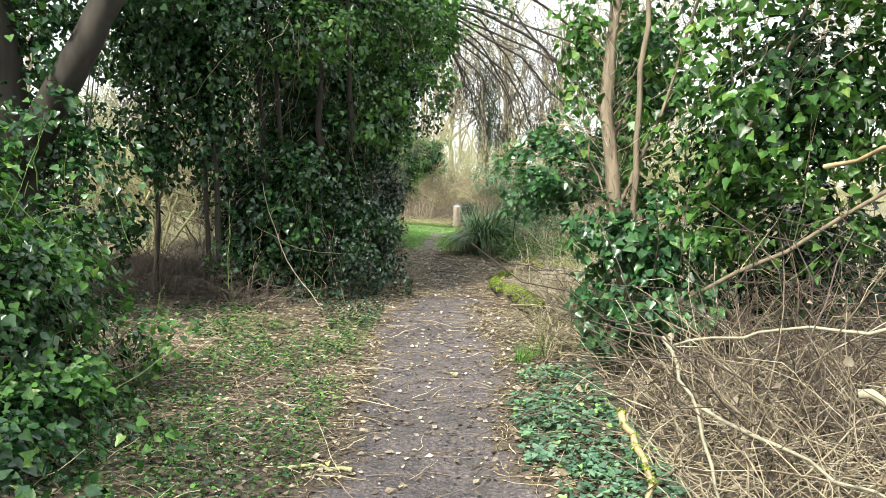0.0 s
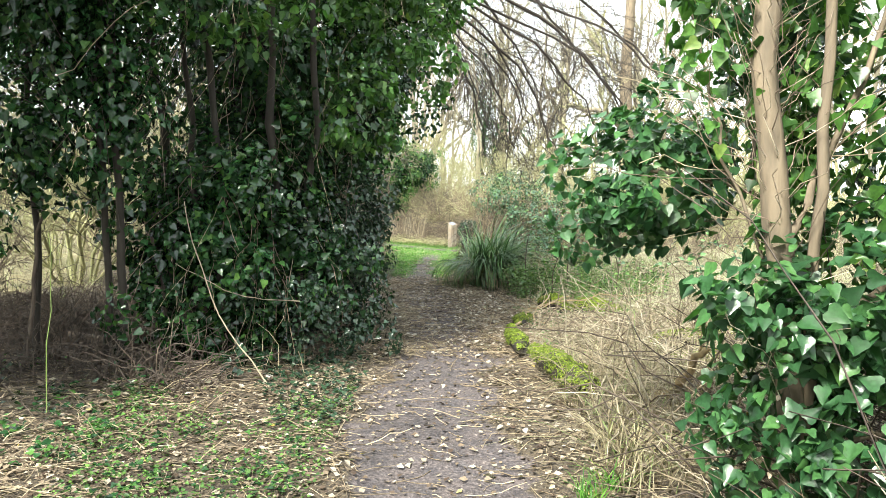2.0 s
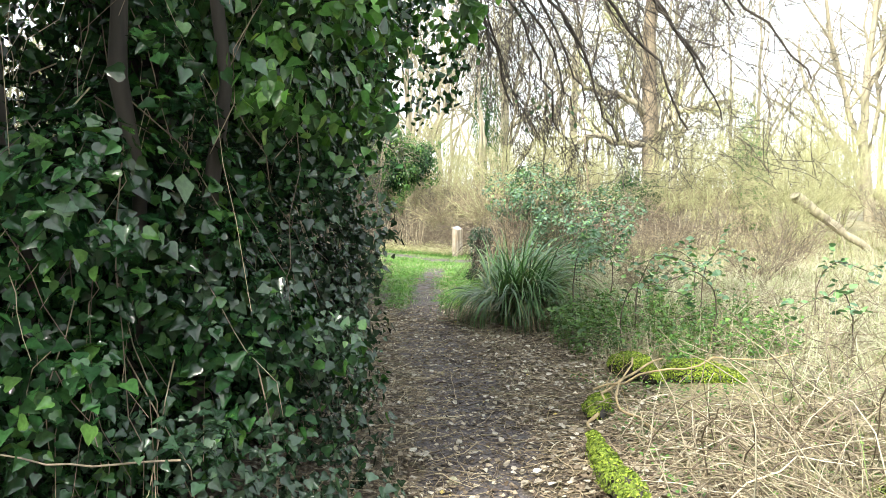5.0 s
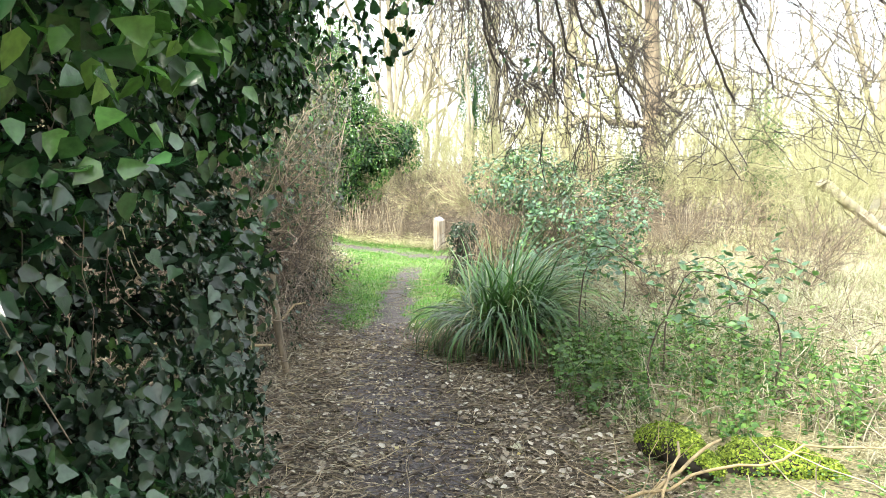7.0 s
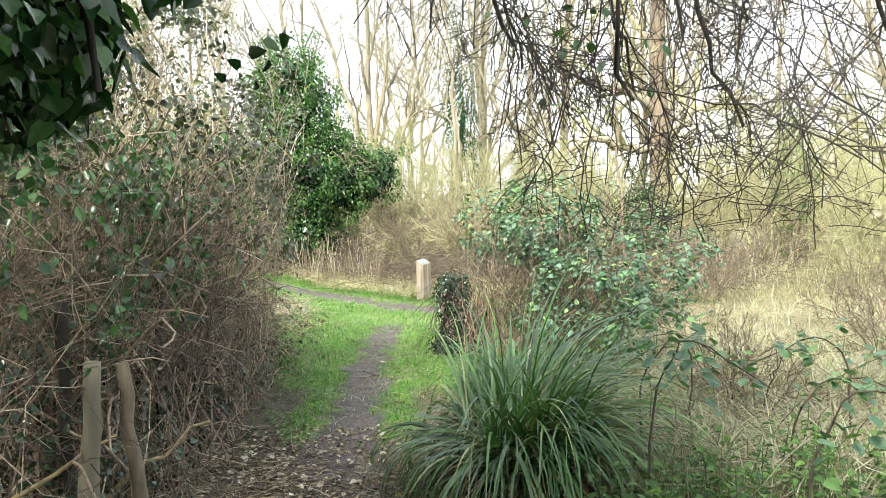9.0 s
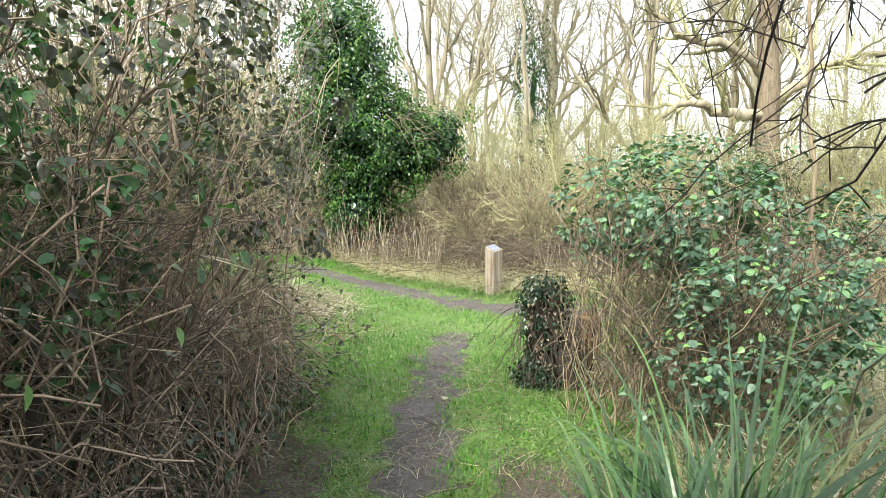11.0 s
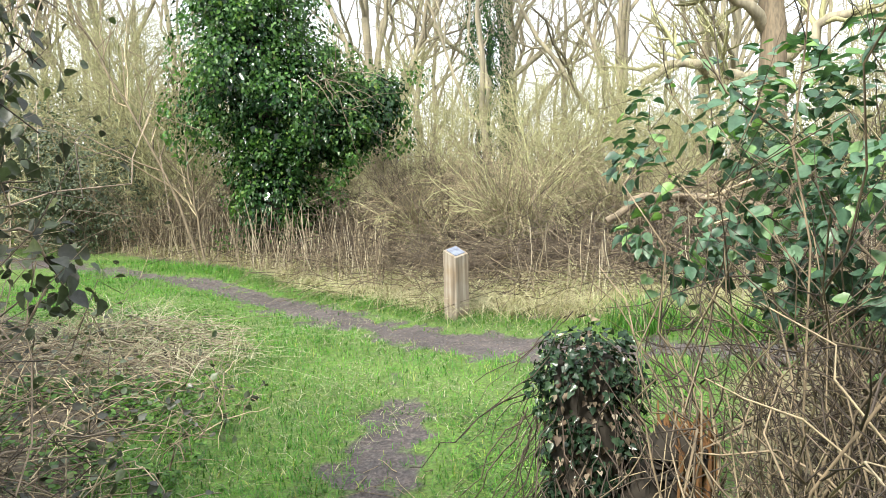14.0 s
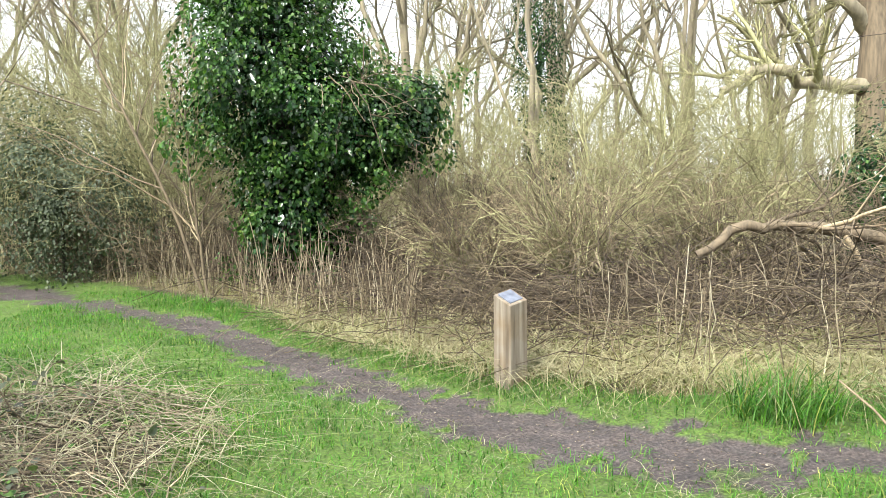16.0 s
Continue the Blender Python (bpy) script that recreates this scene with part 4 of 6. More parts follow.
# ---- dark log pile under the saplings ----
for pts, r in (([(-3.1, 8.5, 0.05), (-2.6, 8.15, 0.06), (-2.0, 8.2, 0.08)], 0.07), ([(-3.0, 8.7, 0.16), (-2.5, 8.4, 0.18), (-1.9, 8.7, 0.4)], 0.05),
               ([(-2.9, 8.5, 0.12), (-2.4, 8.45, 0.16), (-2.1, 8.6, 0.1)], 0.035), ([(-2.1, 8.5, 0.0), (-2.2, 8.6, 0.5), (-2.3, 8.6, 1.0)], 0.02), ([(-3.0, 8.0, 0.0), (-3.05, 8.2, 0.5), (-3.0, 8.3, 1.3)], 0.02)):
    fallen(pts, r, bark_log, "dark fallen bough on leaf mould", twigs=3, group="dark fallen boughs")
n = 4200
s0 = on_land(np.concatenate([box_points(2400, -4.6, -1.6, 7.4, 9.8), box_points(1800, -5.6, -2.6, 8.6, 11.0)]))
P, R = canes(s0, ball(n) + [0, 0, 0.5], rng.uniform(0.3, 0.9, n), np.full(n, 0.4), 0.25, 0.005, 0.002)
P[..., 2] = np.maximum(P[..., 2], 0.02)
lone("brushwood", (-2.6, 9, 0), tubes(P, R, 3), twig_dark, "loose heap of thin dark brown brushwood", "brushwood", "stuff")
fallen([(-1.15, 7.7, 0.0), (-1.55, 7.85, 0.45), (-1.75, 7.95, 0.9), (-1.85, 8.0, 1.3)], 0.0055, cane_tan, "thin pale stick leaning on ivy", wob=0.004)
fallen([(-1.1, 8.35, 0.55), (-1.5, 8.15, 0.6), (-1.95, 8.1, 0.85)], 0.004, cane_tan, "thin pale stick caught in ivy", wob=0.004)

# ---- mossy logs edging the path ----
for pts, r in (([(0.95, 7.5, 0.04), (0.85, 8.0, 0.08), (0.72, 8.5, 0.09)], 0.115), ([(0.66, 8.85, 0.05), (0.65, 9.3, 0.06), (0.68, 9.9, 0.05)], 0.085),
               ([(0.82, 10.5, -0.03), (0.9, 10.75, 0.0), (1.0, 10.95, -0.03)], 0.085), ([(1.25, 11.7, 0.0), (1.35, 11.5, 0.06), (1.45, 11.25, 0.0)], 0.12), ([(1.6, 11.45, -0.03), (1.8, 11.3, 0.02), (2.05, 11.2, -0.03)], 0.13), ([(1.75, 8.9, 0.1), (2.3, 9.1, 0.13), (2.9, 9.35, 0.12)], 0.1), ([(1.7, 8.3, 0.06), (2.1, 8.15, 0.12), (2.6, 8.0, 0.1)], 0.1)):
    ob, line, rad = fallen(pts, r, bark_dark, "short rotting log under bright yellow-green moss", "mossy_log", 0, 10, "mossy logs", 12, 0.008)
    n = 15000
    k = rng.integers(0, 12, n)
    d = unit(ball(n) + [0, 0, 0.7])
    along = rng.random(n)[:, None]
    hub = line[k] * along + line[np.minimum(k + 1, 11)] * (1 - along)
    lump = vnoise(hub[:, 0] * 3 + d[:, 0], hub[:, 1] * 3 + d[:, 2], 4, 33)
    m0 = hub + d * (rad[k] * (0.92 + 0.3 * lump))[:, None]
    some = (vnoise(m0[:, 0], m0[:, 1] + m0[:, 2], 7, 31) + 0.5 * d[:, 2] > 0.36) & (rng.random(n) < 0.3 + lump)
    m0, d, n = m0[some], d[some], int(some.sum())
    part("moss", leaves(m0, d + 0.5 * ball(n), ball(n), rng.uniform(0.007, 0.022, n), SIMPLE), moss_tuft, ob, "bright yellow-green moss", "stuff")
for pts, r in (([(1.15, 10.2, 0.02), (0.95, 10.6, 0.1), (1.25, 11.2, 0.25)], 0.01), ([(0.75, 10.3, 0.0), (1.0, 10.9, 0.14), (1.5, 11.3, 0.22)], 0.012), ([(0.9, 10.9, 0.1), (1.6, 11.0, 0.25), (2.4, 11.1, 0.3)], 0.008), ([(1.35, 7.6, 0.0), (1.4, 7.2, 0.15), (1.5, 6.9, 0.5)], 0.035)):
    fallen(pts, r, wood_pale, "bleached stick beside mossy logs", twigs=3, group="bleached sticks")

# ---- straw and dry stems on the open side ----
n = 3100
s0 = on_land(np.concatenate([box_points(1500, 0.85, 2.6, 6.2, 10.4), box_points(1600, 1.2, 5.5, 8.5, 15.5)]))
P, R = canes(s0, ball(n) * [1, 1, 0.4] + [-0.15, 0, 0.55], rng.uniform(0.35, 1.3, n), rng.uniform(0.1, 0.8, n), 0.13, np.where(s0[:, 1] < 10, 0.0048, 0.0038)[:, None], 0.0018, 7, 3)
P[..., 2] = np.maximum(P[..., 2], land(P[..., 0], P[..., 1]) + 0.006)
keep = np.all(np.abs(P[..., 0] - path_x(P[..., 1])) > 0.62, 1) & ~np.any((P[..., 0] < 2.1) & (P[..., 1] > 10.5) & (P[..., 1] < 11.7), 1)
lone("dry_stems", (1.6, 9, 0), tubes(P[keep], R[keep], 3), cane_tan, "fallen heap of dry straw-coloured stems", "undergrowth", "stuff")
pts = np.concatenate([box_points(2500, 0.8, 1.9, 6.0, 8.2), box_points(19000, 1.2, 6.5, 7.0, 18.0), box_points(20000, 2.5, 16, 8, 24), box_points(7000, -14, -4.2, 4, 20)])
pts = pts[(turf_at(pts[:, 0], pts[:, 1]) < 0.3) & (soil_at(pts[:, 0], pts[:, 1]) < 0.2)]
bare = (pts[:, 0] > 0.8) & (pts[:, 0] < 2.1) & (pts[:, 1] > 10.3) & (pts[:, 1] < 11.8)
pts = pts[~bare]
near = (pts[:, 1] < 10.3) & (pts[:, 0] > 0)
for some, mat, label in ((near, straw_brown, "flattened tan dead grass beside mossy logs"), (~near, straw_blade, "pale dead winter grass")):
    q = pts[some]
    lone("straw_grass", (3, 12, 0), blades(q, 0.14 + 0.5 * vnoise(q[:, 0], q[:, 1], 1.4, 11) ** 1.5, 0.007, 1.4, 5, land(q[:, 0], q[:, 1]), 1.0), mat, label, "grass", "stuff")
pts = np.concatenate([disc_points(380, -1.75, 21.0, 0.6, 0.8), disc_points(300, -2.5, 21.9, 0.6, 0.8)])
h = 0.03 * np.maximum(0, 1 - ((pts[:, 0] + 1.9) / 0.9) ** 2 - ((pts[:, 1] - 21.2) / 1.2) ** 2)
lone("straw_heap", (-1.9, 21.2, 0), blades(pts, 0.26, 0.007, 2.8, 5, land(pts[:, 0], pts[:, 1]) + h * rng.random(len(pts)), 1.1), straw_blade, "flattened heap of bleached dead grass", "grass", "stuff")
n = 330
s0 = on_land(disc_points(n, -2.1, 21.1, 0.65, 0.85)) + np.stack([np.zeros(n), np.zeros(n), 0.12 * rng.random(n) ** 2], 1)
P, R = canes(s0, rng.normal(0, 0.35, (n, 3)) * [1, 1, 0.25] + [0.75, -0.35, 0.12], rng.uniform(0.3, 0.65, n), np.full(n, 0.2), 0.15, 0.003, 0.0015, 6)
P[..., 2] = np.maximum(P[..., 2], land(P[..., 0], P[..., 1]) + 0.01)
lone("lodged_stalks", (-2.1, 21.1, 0), tubes(P, R, 3), cane_tan, "lodged bleached stalks lying over dead grass", "undergrowth", "stuff")

# ---- turf ----
pts = np.concatenate([box_points(260000, -4.5, 4.5, 15, 26.5), box_points(30000, -14, -3, 21, 36), box_points(12000, 4, 14, 17, 22)])
thin_turf = 1 - 0.6 * (1 - step(np.hypot(pts[:, 0] - 0.1, (pts[:, 1] - 20.6) / 1.3), 0.3, 0.8))
dens = thin_turf * turf_at(pts[:, 0], pts[:, 1]) * (1 - soil_at(pts[:, 0], pts[:, 1])) * (0.35 + 0.9 * vnoise(pts[:, 0], pts[:, 1], 2.2, 8))
pts = pts[rng.random(len(pts)) < dens]
tall = 0.055 * (0.6 + 0.8 * vnoise(pts[:, 0], pts[:, 1], 1.7, 6)) * (1 + 0.9 * step(beyond(pts[:, 0], pts[:, 1]), 0.25, 0.7))
lone("grass", (-0.5, 21, 0), blades(pts, tall, 0.005, 1.0, 3, land(pts[:, 0], pts[:, 1])), grass_blade, "short bright green turf", "grass", "stuff")
for x, y, c in ((0.62, 5.9, 60), (0.75, 6.1, 40), (1.9, 21.3, 320), (2.6, 20.9, 300), (3.3, 20.7, 250)):
    r = 0.06 if c < 100 else 0.3
    q = disc_points(c, x, y, r, r)
    lone("grass_tuft", (x, y, 0), blades(q, 0.17 if c < 100 else 0.32, 0.008, 1.0, 5, land(q[:, 0], q[:, 1])), grass_blade, "bright green tuft of longer grass", "grass", "stuff")

pts = box_points(9000, -2.0, 1.6, 15.2, 22.5)
pts = pts[(turf_at(pts[:, 0], pts[:, 1]) > 0.3) & (vnoise(pts[:, 0], pts[:, 1], 1.9, 23) > 0.42)]
lone("dead_blades", (-0.4, 19, 0), blades(pts, 0.06, 0.004, 2.2, 3, land(pts[:, 0], pts[:, 1])), straw_blade, "withered straw-coloured blades in the turf", "grass", "stuff")

# ---- low ivy and weeds on the ground ----
for x0, x1, y0, y1, c, mat, size, label in ((0.4, 1.05, 1.8, 5.6, 4200, bramble_leaf, 0.036, "low greyish ivy creeping over soil"), (-1.9, -0.7, 2.2, 6.8, 2600, ivy_leaf, 0.028, "low ivy and weeds creeping over leaf mould"),
                                            (-1.3, -0.6, 7.0, 9.0, 900, ivy_grey, 0.035, "low ivy creeping at the path edge"), (-1.0, -0.6, 14.8, 17.4, 700, nettle_leaf, 0.025, "mossy green weeds beside the path"), (0.25, 1.6, 15.9, 19.6, 6500, nettle_leaf, 0.018, "low green weeds and moss"), (0.85, 2.8, 6.4, 11.6, 5200, nettle_leaf, 0.026, "low green weeds under dry stems"), (1.2, 2.7, 12.6, 16.4, 4200, nettle_leaf, 0.034, "low green weeds among dead grass"), (-4.4, -1.8, 5.4, 8.2, 2200, ivy_leaf, 0.04, "low ivy and weeds among brushwood"),
                                            (-4.2, -1.5, 19.6, 22.6, 4200, nettle_leaf, 0.03, "low green weeds round bleached grass"), (-2.4, -1.0, 16.8, 20.2, 6000, nettle_leaf, 0.034, "low green weeds under brambles"), (-2.0, -0.6, 2.4, 7.5, 8500, nettle_leaf, 0.022, "scattered bright green weeds on leaf mould")):
    q = box_points(c, x0, x1, y0, y1)
    q = q[(vnoise(q[:, 0], q[:, 1], 2.6, 3) + 0.5 * (vnoise(q[:, 0], q[:, 1], 9.0, 27) - 0.5) > 0.38) & (soil_at(q[:, 0], q[:, 1]) < 0.5)]
    p = on_land(q) + np.stack([0 * q[:, 0], 0 * q[:, 0], rng.uniform(0.005, 0.07, len(q))], 1)
    lone("ground_ivy" if mat != nettle_leaf else "weeds", (float(x0 + x1) / 2, float(y0 + y1) / 2, 0), leaves(p, [0, 0, 1] + 0.5 * ball(len(p)), ball(len(p)), size * rng.uniform(0.6, 1.3, len(p)), IVY if mat != nettle_leaf else OVAL), mat, label, "ground cover", "stuff")
q = np.concatenate([disc_points(420, 2.0, 12.7, 1.1, 1.3), disc_points(120, 1.35, 13.2, 0.35, 0.7)])
P, R = canes(on_land(q), ball(540) * 0.3 + [0, 0, 1], rng.uniform(0.12, 0.48, 540), np.full(540, 0.1), 0.1, 0.003, 0.002)
p = P[rng.integers(0, 540, 6000), rng.integers(1, 7, 6000)] + rng.normal(0, 0.02, (6000, 3))
nettles = thing("nettles", (1.75, 12.4, 0), "patch of fresh green nettles", "weeds", kind="stuff")
part("stem_growth", tubes(P, R, 3), stem_green, nettles, kind="stuff")
part("leafage", leaves(p, [0, 0, 1] + 0.5 * ball(len(p)), ball(len(p)) - [0, 0, 0.3], rng.uniform(0.02, 0.055, len(p)), OVAL), nettle_leaf, nettles, kind="stuff")

# ---- pendulous sedge ----
sedge = thing("sedge_clump", (0.72, 14.2, 0), "arching clump of dark green sedge with brown old leaves", "plant")
tussocks = [(0.74, 14.15, 1.16, 0.0, np.pi), (0.58, 14.1, 0.98, 2.7, 1.4), (0.95, 14.25, 1.0, 0.2, 1.7), (0.65, 13.95, 0.95, 4.4, 1.4), (0.88, 13.95, 0.85, 5.2, 1.4), (0.78, 14.4, 1.12, 1.5, 1.8), (0.58, 14.3, 1.02, 2.2, 1.2)]


def clear_blades(shape, k):
    """Leaves out the blades that would stand in the way of the walk."""
    v = shape[0].reshape(-1, 2 * k, 3)
    v = v[~np.any((v[..., 0] < 0.3) & (v[..., 2] > 0.4), 1)]
    i, j = np.arange(len(v))[:, None] * 2 * k, np.arange(k - 1)[None] * 2
    return v.reshape(-1, 3), [np.stack([i + j, i + j + 1, i + j + 3, i + j + 2], -1).reshape(-1, 4)]


for x, y, long, toward, turn in tussocks:
    part("tussock", join(clear_blades(arcs(disc_points(120, x, y, 0.12, 0.12), long * 1.14, 0.016, 0.08, 2.3, 14, 0.02, toward, turn), 14), clear_blades(arcs(disc_points(130, x, y, 0.15, 0.15), long * 1.08, 0.015, 0.16, 3.3, 15, 0.02, toward, turn), 15)), sedge_blade, sedge, kind="stuff")
q = disc_points(430, 0.86, 14.0, 0.28, 0.22)
part("old_leafage", arcs(q, 0.75, 0.012, 0.5, 2.1, 8, 0.02), sedge_old, sedge, "withered brown sedge leaves", "stuff")

# ---- litter ----
n = 76000
q = np.concatenate([box_points(34000, -2.2, 1.0, 1.5, 10), box_points(14000, -4.8, -1.6, 4.5, 10), box_points(28000, -1.3, 1.4, 9, 15.5)])
dens = 1 - 0.72 * soil_at(q[:, 0], q[:, 1]) * step(11.5 - q[:, 1], 0, 3)
q = q[rng.random(n) < dens]
p = on_land(q) + [0, 0, 0.012]
q2 = np.stack([rng.uniform(-5, 2.8, 2200), rng.normal(0, 0.26, 2200)], 1)
q2[:, 1] = track_y(q2[:, 0]) + q2[:, 1]
p2 = on_land(q2) + [0, 0, 0.01]
lone("track_litter", (-1, 23, 0), leaves(p2, [0, 0, 1] + 0.4 * ball(2200), ball(2200), rng.uniform(0.004, 0.017, 2200), SIMPLE), dead_leaf, "bits of pale dead leaf on the track", "leaf litter", "stuff")
lone("leaf_litter", (0, 8, 0), leaves(p, [0, 0, 1] + 0.45 * ball(len(p)), ball(len(p)), 0.007 + 0.042 * rng.random(len(p)) ** 2, SIMPLE), dead_leaf, "scattered brown and pale fallen leaves", "leaf litter", "stuff")
n = 12500
q = np.concatenate([box_points(3900, -2.2, 0.9, 1.5, 10), box_points(1800, -4.8, -1.6, 4.5, 9), box_points(6500, -1.2, 1.3, 9, 14.8), box_points(300, -0.5, 0.3, 14, 19)])
q = q[rng.random(n) < 1 - 0.8 * soil_at(q[:, 0], q[:, 1])]
way = ball(len(q)) * [1, 1, 0.12]
P, R = canes(on_land(q) + [0, 0, 0.008], way, rng.uniform(0.05, 0.35, len(q)), np.zeros(len(q)), 0.18, 0.003, 0.0015, 5)
P[..., 2] = np.maximum(P[..., 2], land(P[..., 0], P[..., 1]) + 0.002)
lone("twig_litter", (0, 8, 0), tubes(P, R, 3), twig_brown, "broken straw and small twigs on soil", "twigs", "stuff")
q = np.concatenate([box_points(2600, -1.2, 1.35, 9.2, 15.2), box_points(300, -1.4, 0.9, 6.0, 9.5)])
q = q[rng.random(len(q)) < 1 - 0.75 * soil_at(q[:, 0], q[:, 1])]
p = on_land(q) + [0, 0, 0.016]
lone("bleached_litter", (0, 12, 0), leaves(p, [0, 0, 1] + 0.5 * ball(len(p)), ball(len(p)), rng.uniform(0.02, 0.058, len(p)), OVAL), bleached_leaf, "bleached curled leaves lying on dark soil", "leaf litter", "stuff")
q = np.concatenate([box_points(800, -1.2, 1.4, 10.0, 15.0), box_points(400, -1.9, -0.5, 4.0, 9.5)])
q = q[soil_at(q[:, 0], q[:, 1]) < 0.5]
P, R = canes(on_land(q) + [0, 0, 0.014], ball(len(q)) * [1, 1, 0.1], rng.uniform(0.06, 0.28, len(q)), np.zeros(len(q)), 0.16, 0.0034, 0.002, 5)
P[..., 2] = np.maximum(P[..., 2], land(P[..., 0], P[..., 1]) + 0.004)
lone("straw_litter", (0, 12, 0), tubes(P, R, 4), cane_tan, "broken pale straws and stalks strewn on soil", "twigs", "stuff")
fallen([(-0.42, 3.6, 0.0), (-0.6, 3.62, 0.01), (-0.78, 3.6, 0.0)], 0.012, twig_olive, "small mossy stick on the path edge", k=8, wob=0.004)
fallen([(-0.1, 11.4, -0.01), (0.1, 11.6, 0.0), (0.25, 11.9, -0.01)], 0.006, twig_dark, "thin dark stick on the path", k=8, wob=0.01)
fallen([(-0.3, 11.6, -0.01), (-0.1, 11.5, 0.0), (0.05, 11.45, -0.01)], 0.006, twig_dark, "thin dark stick on the path", k=8, wob=0.01)
for x, y, s, mat in ((0.09, 5.6, 0.07, "y"), (-0.64, 7.9, 0.09, "g"), (0.61, 7.1, 0.06, "b"), (-0.64, 7.45, 0.06, "y"), (-1.66, 7.8, 0.08, "y"), (-0.13, 9.6, 0.08, "w"), (0.54, 11.85, 0.08, "w"), (-0.1, 17.6, 0.06, "w"), (0.55, 3.6, 0.07, "b"), (0.4, 4.2, 0.07, "b")):
    v, f, _ = leaves(np.array([[x, y, float(land(np.array(x), np.array(y))) + 0.014]]), np.array([[0.1, -0.2, 1.0]]), ball(1), [s], IVY)
    lone("fallen_leaf", (x, y, 0), (v, f), {"y": straw_blade, "g": nettle_leaf, "b": dead_leaf, "w": straw_blade}[mat], {"y": "yellow fallen leaf", "g": "green fallen leaf", "b": "brown fallen leaf", "w": "pale bleached fallen leaf"}[mat] + " lying on soil", "leaf", "", "fallen leaves")

# ---- bramble thicket on the shaded side ----
thick = thing("bramble_thicket", (-2.0, 14.8, 0), "tall tangled thicket of brown bramble canes", "thicket")
n = 1700
s0 = on_land(np.concatenate([box_points(800, -3.6, -1.5, 12.9, 17.4), box_points(900, -1.9, -1.02, 13.9, 17.2)]))
P, R = canes(s0, ball(n) * [0.7, 0.7, 0.2] + [0.12, 0, 1.0], rng.uniform(1.2, 4.0, n), rng.uniform(0.02, 0.5, n), 0.42, 0.0045, 0.0018, 10, 3)
P[..., 2] = np.maximum(P[..., 2], 0.01)
lim = np.interp(P[..., 2], [0, 0.6, 1.6, 3], [-0.98, -0.92, -0.75, -0.6])
keep = np.all(P[..., 0] < lim, 1)
P, R = P[keep], R[keep]
Q, RR = grow(P, R, 5, 0.3, 0.9, -0.05, 5, 0.2)
keep = np.all(Q[..., 0] < -0.72, 1)
Q, RR = Q[keep], RR[keep]
near = np.argsort(-P[:, 0, 0])
each("cane", P[near], R[near], 160, cane_red, thick)
part("low_ivy", foliage(4500, [(-1.6, 14.2, 0.7, 0.4, 1.2, 0.6), (-1.5, 13.9, 0.2, 0.5, 1.2, 0.35), (-1.5, 15.6, 0.3, 0.5, 1.0, 0.45), (-1.4, 17.0, 0.2, 0.45, 0.8, 0.3)], 0.04, IVY, 0.9, 0.4), ivy_grey, thick, "low ivy under the canes", "stuff")
part("twig_growth", tubes(Q, RR, 3), twig_brown, thick, kind="stuff")
part("top_foliage", sprays(7500, [(-1.35, 15.6, 2.2, 0.6, 1.8, 0.7), (-1.7, 15.2, 2.3, 0.8, 2.2, 0.75), (-2.4, 13.6, 2.6, 0.9, 1.2, 0.8)], 0.042, OVAL, 150, 0.17, 0.8, 0.4), bramble_dark, thick, "small grey-green leaves among the upper canes", "stuff")
k = rng.integers(0, len(Q), 9000)
p = Q[k, rng.integers(2, 5, 9000)]
p = p[(p[:, 2] > 1.1) | (rng.random(len(p)) < 0.35)]
part("foliage", leaves(p, [0, 0, 0.8] + ball(len(p)), ball(len(p)) - [0, 0, 0.5], rng.uniform(0.02, 0.045, len(p)), OVAL), bramble_dark, thick, "sparse dull purplish bramble leaves", "stuff")
n = 330
s0 = on_land(box_points(n, -2.6, -1.3, 13.6, 17.2))
TP, TR = canes(s0, ball(n) * [0.5, 0.6, 0.1] + [0.25, 0, 1.0], rng.uniform(1.5, 3.8, n), rng.uniform(0.25, 0.9, n), 0.2, 0.0105, 0.004, 12, 5)
TP[..., 2] = np.maximum(TP[..., 2], 0.01)
keep = np.all(TP[..., 0] < -0.78, 1)
each("stout_cane", TP[keep], TR[keep], 170, cane_red, thick, 5)
UQ, UR = grow(TP[keep], TR[keep], 14, 0.3, 0.9, -0.05, 6, 0.22, 0.45, 0.4)
free = np.all(UQ[..., 0] < -0.66, 1)
part("upper_twig_growth", tubes(UQ[free], np.maximum(UR[free], 0.0018), 3), twig_dark, thick, "dark twigs among the upper canes", "stuff")
n = 900
s0 = on_land(box_points(n, -2.6, -0.95, 12.0, 15.0))
FP, FR = canes(s0, ball(n) * [1, 1, 0.3] + [0.1, 0, 0.6], rng.uniform(0.3, 1.1, n), rng.uniform(0.2, 0.7, n), 0.2, 0.0045, 0.002, 8)
FP[..., 2] = np.maximum(FP[..., 2], land(FP[..., 0], FP[..., 1]) + 0.006)
part("dry_stalk_growth", tubes(FP[np.all(FP[..., 0] < -0.7, 1)], FR[np.all(FP[..., 0] < -0.7, 1)], 3), cane_tan, thick, "dry pale stalks at the foot", "stuff")
part("green_foliage", sprays(3000, [(-1.5, 14.6, 1.5, 0.5, 1.2, 0.7), (-1.9, 13.4, 1.7, 0.6, 0.8, 0.9)], 0.05, OVAL, 130, 0.15, 0.8, 0.4), ivy_foot, thick, "green bramble leaves among the canes", "stuff")
arch = curve([(-1.6, 16.8, 0.0), (-1.35, 17.2, 1.0), (-1.12, 17.6, 1.35), (-1.02, 17.7, 1.05)], 14, 0.015)
part("arching_cane", tubes(arch[None], np.linspace(0.008, 0.004, 14)[None], 5), cane_red, thick)
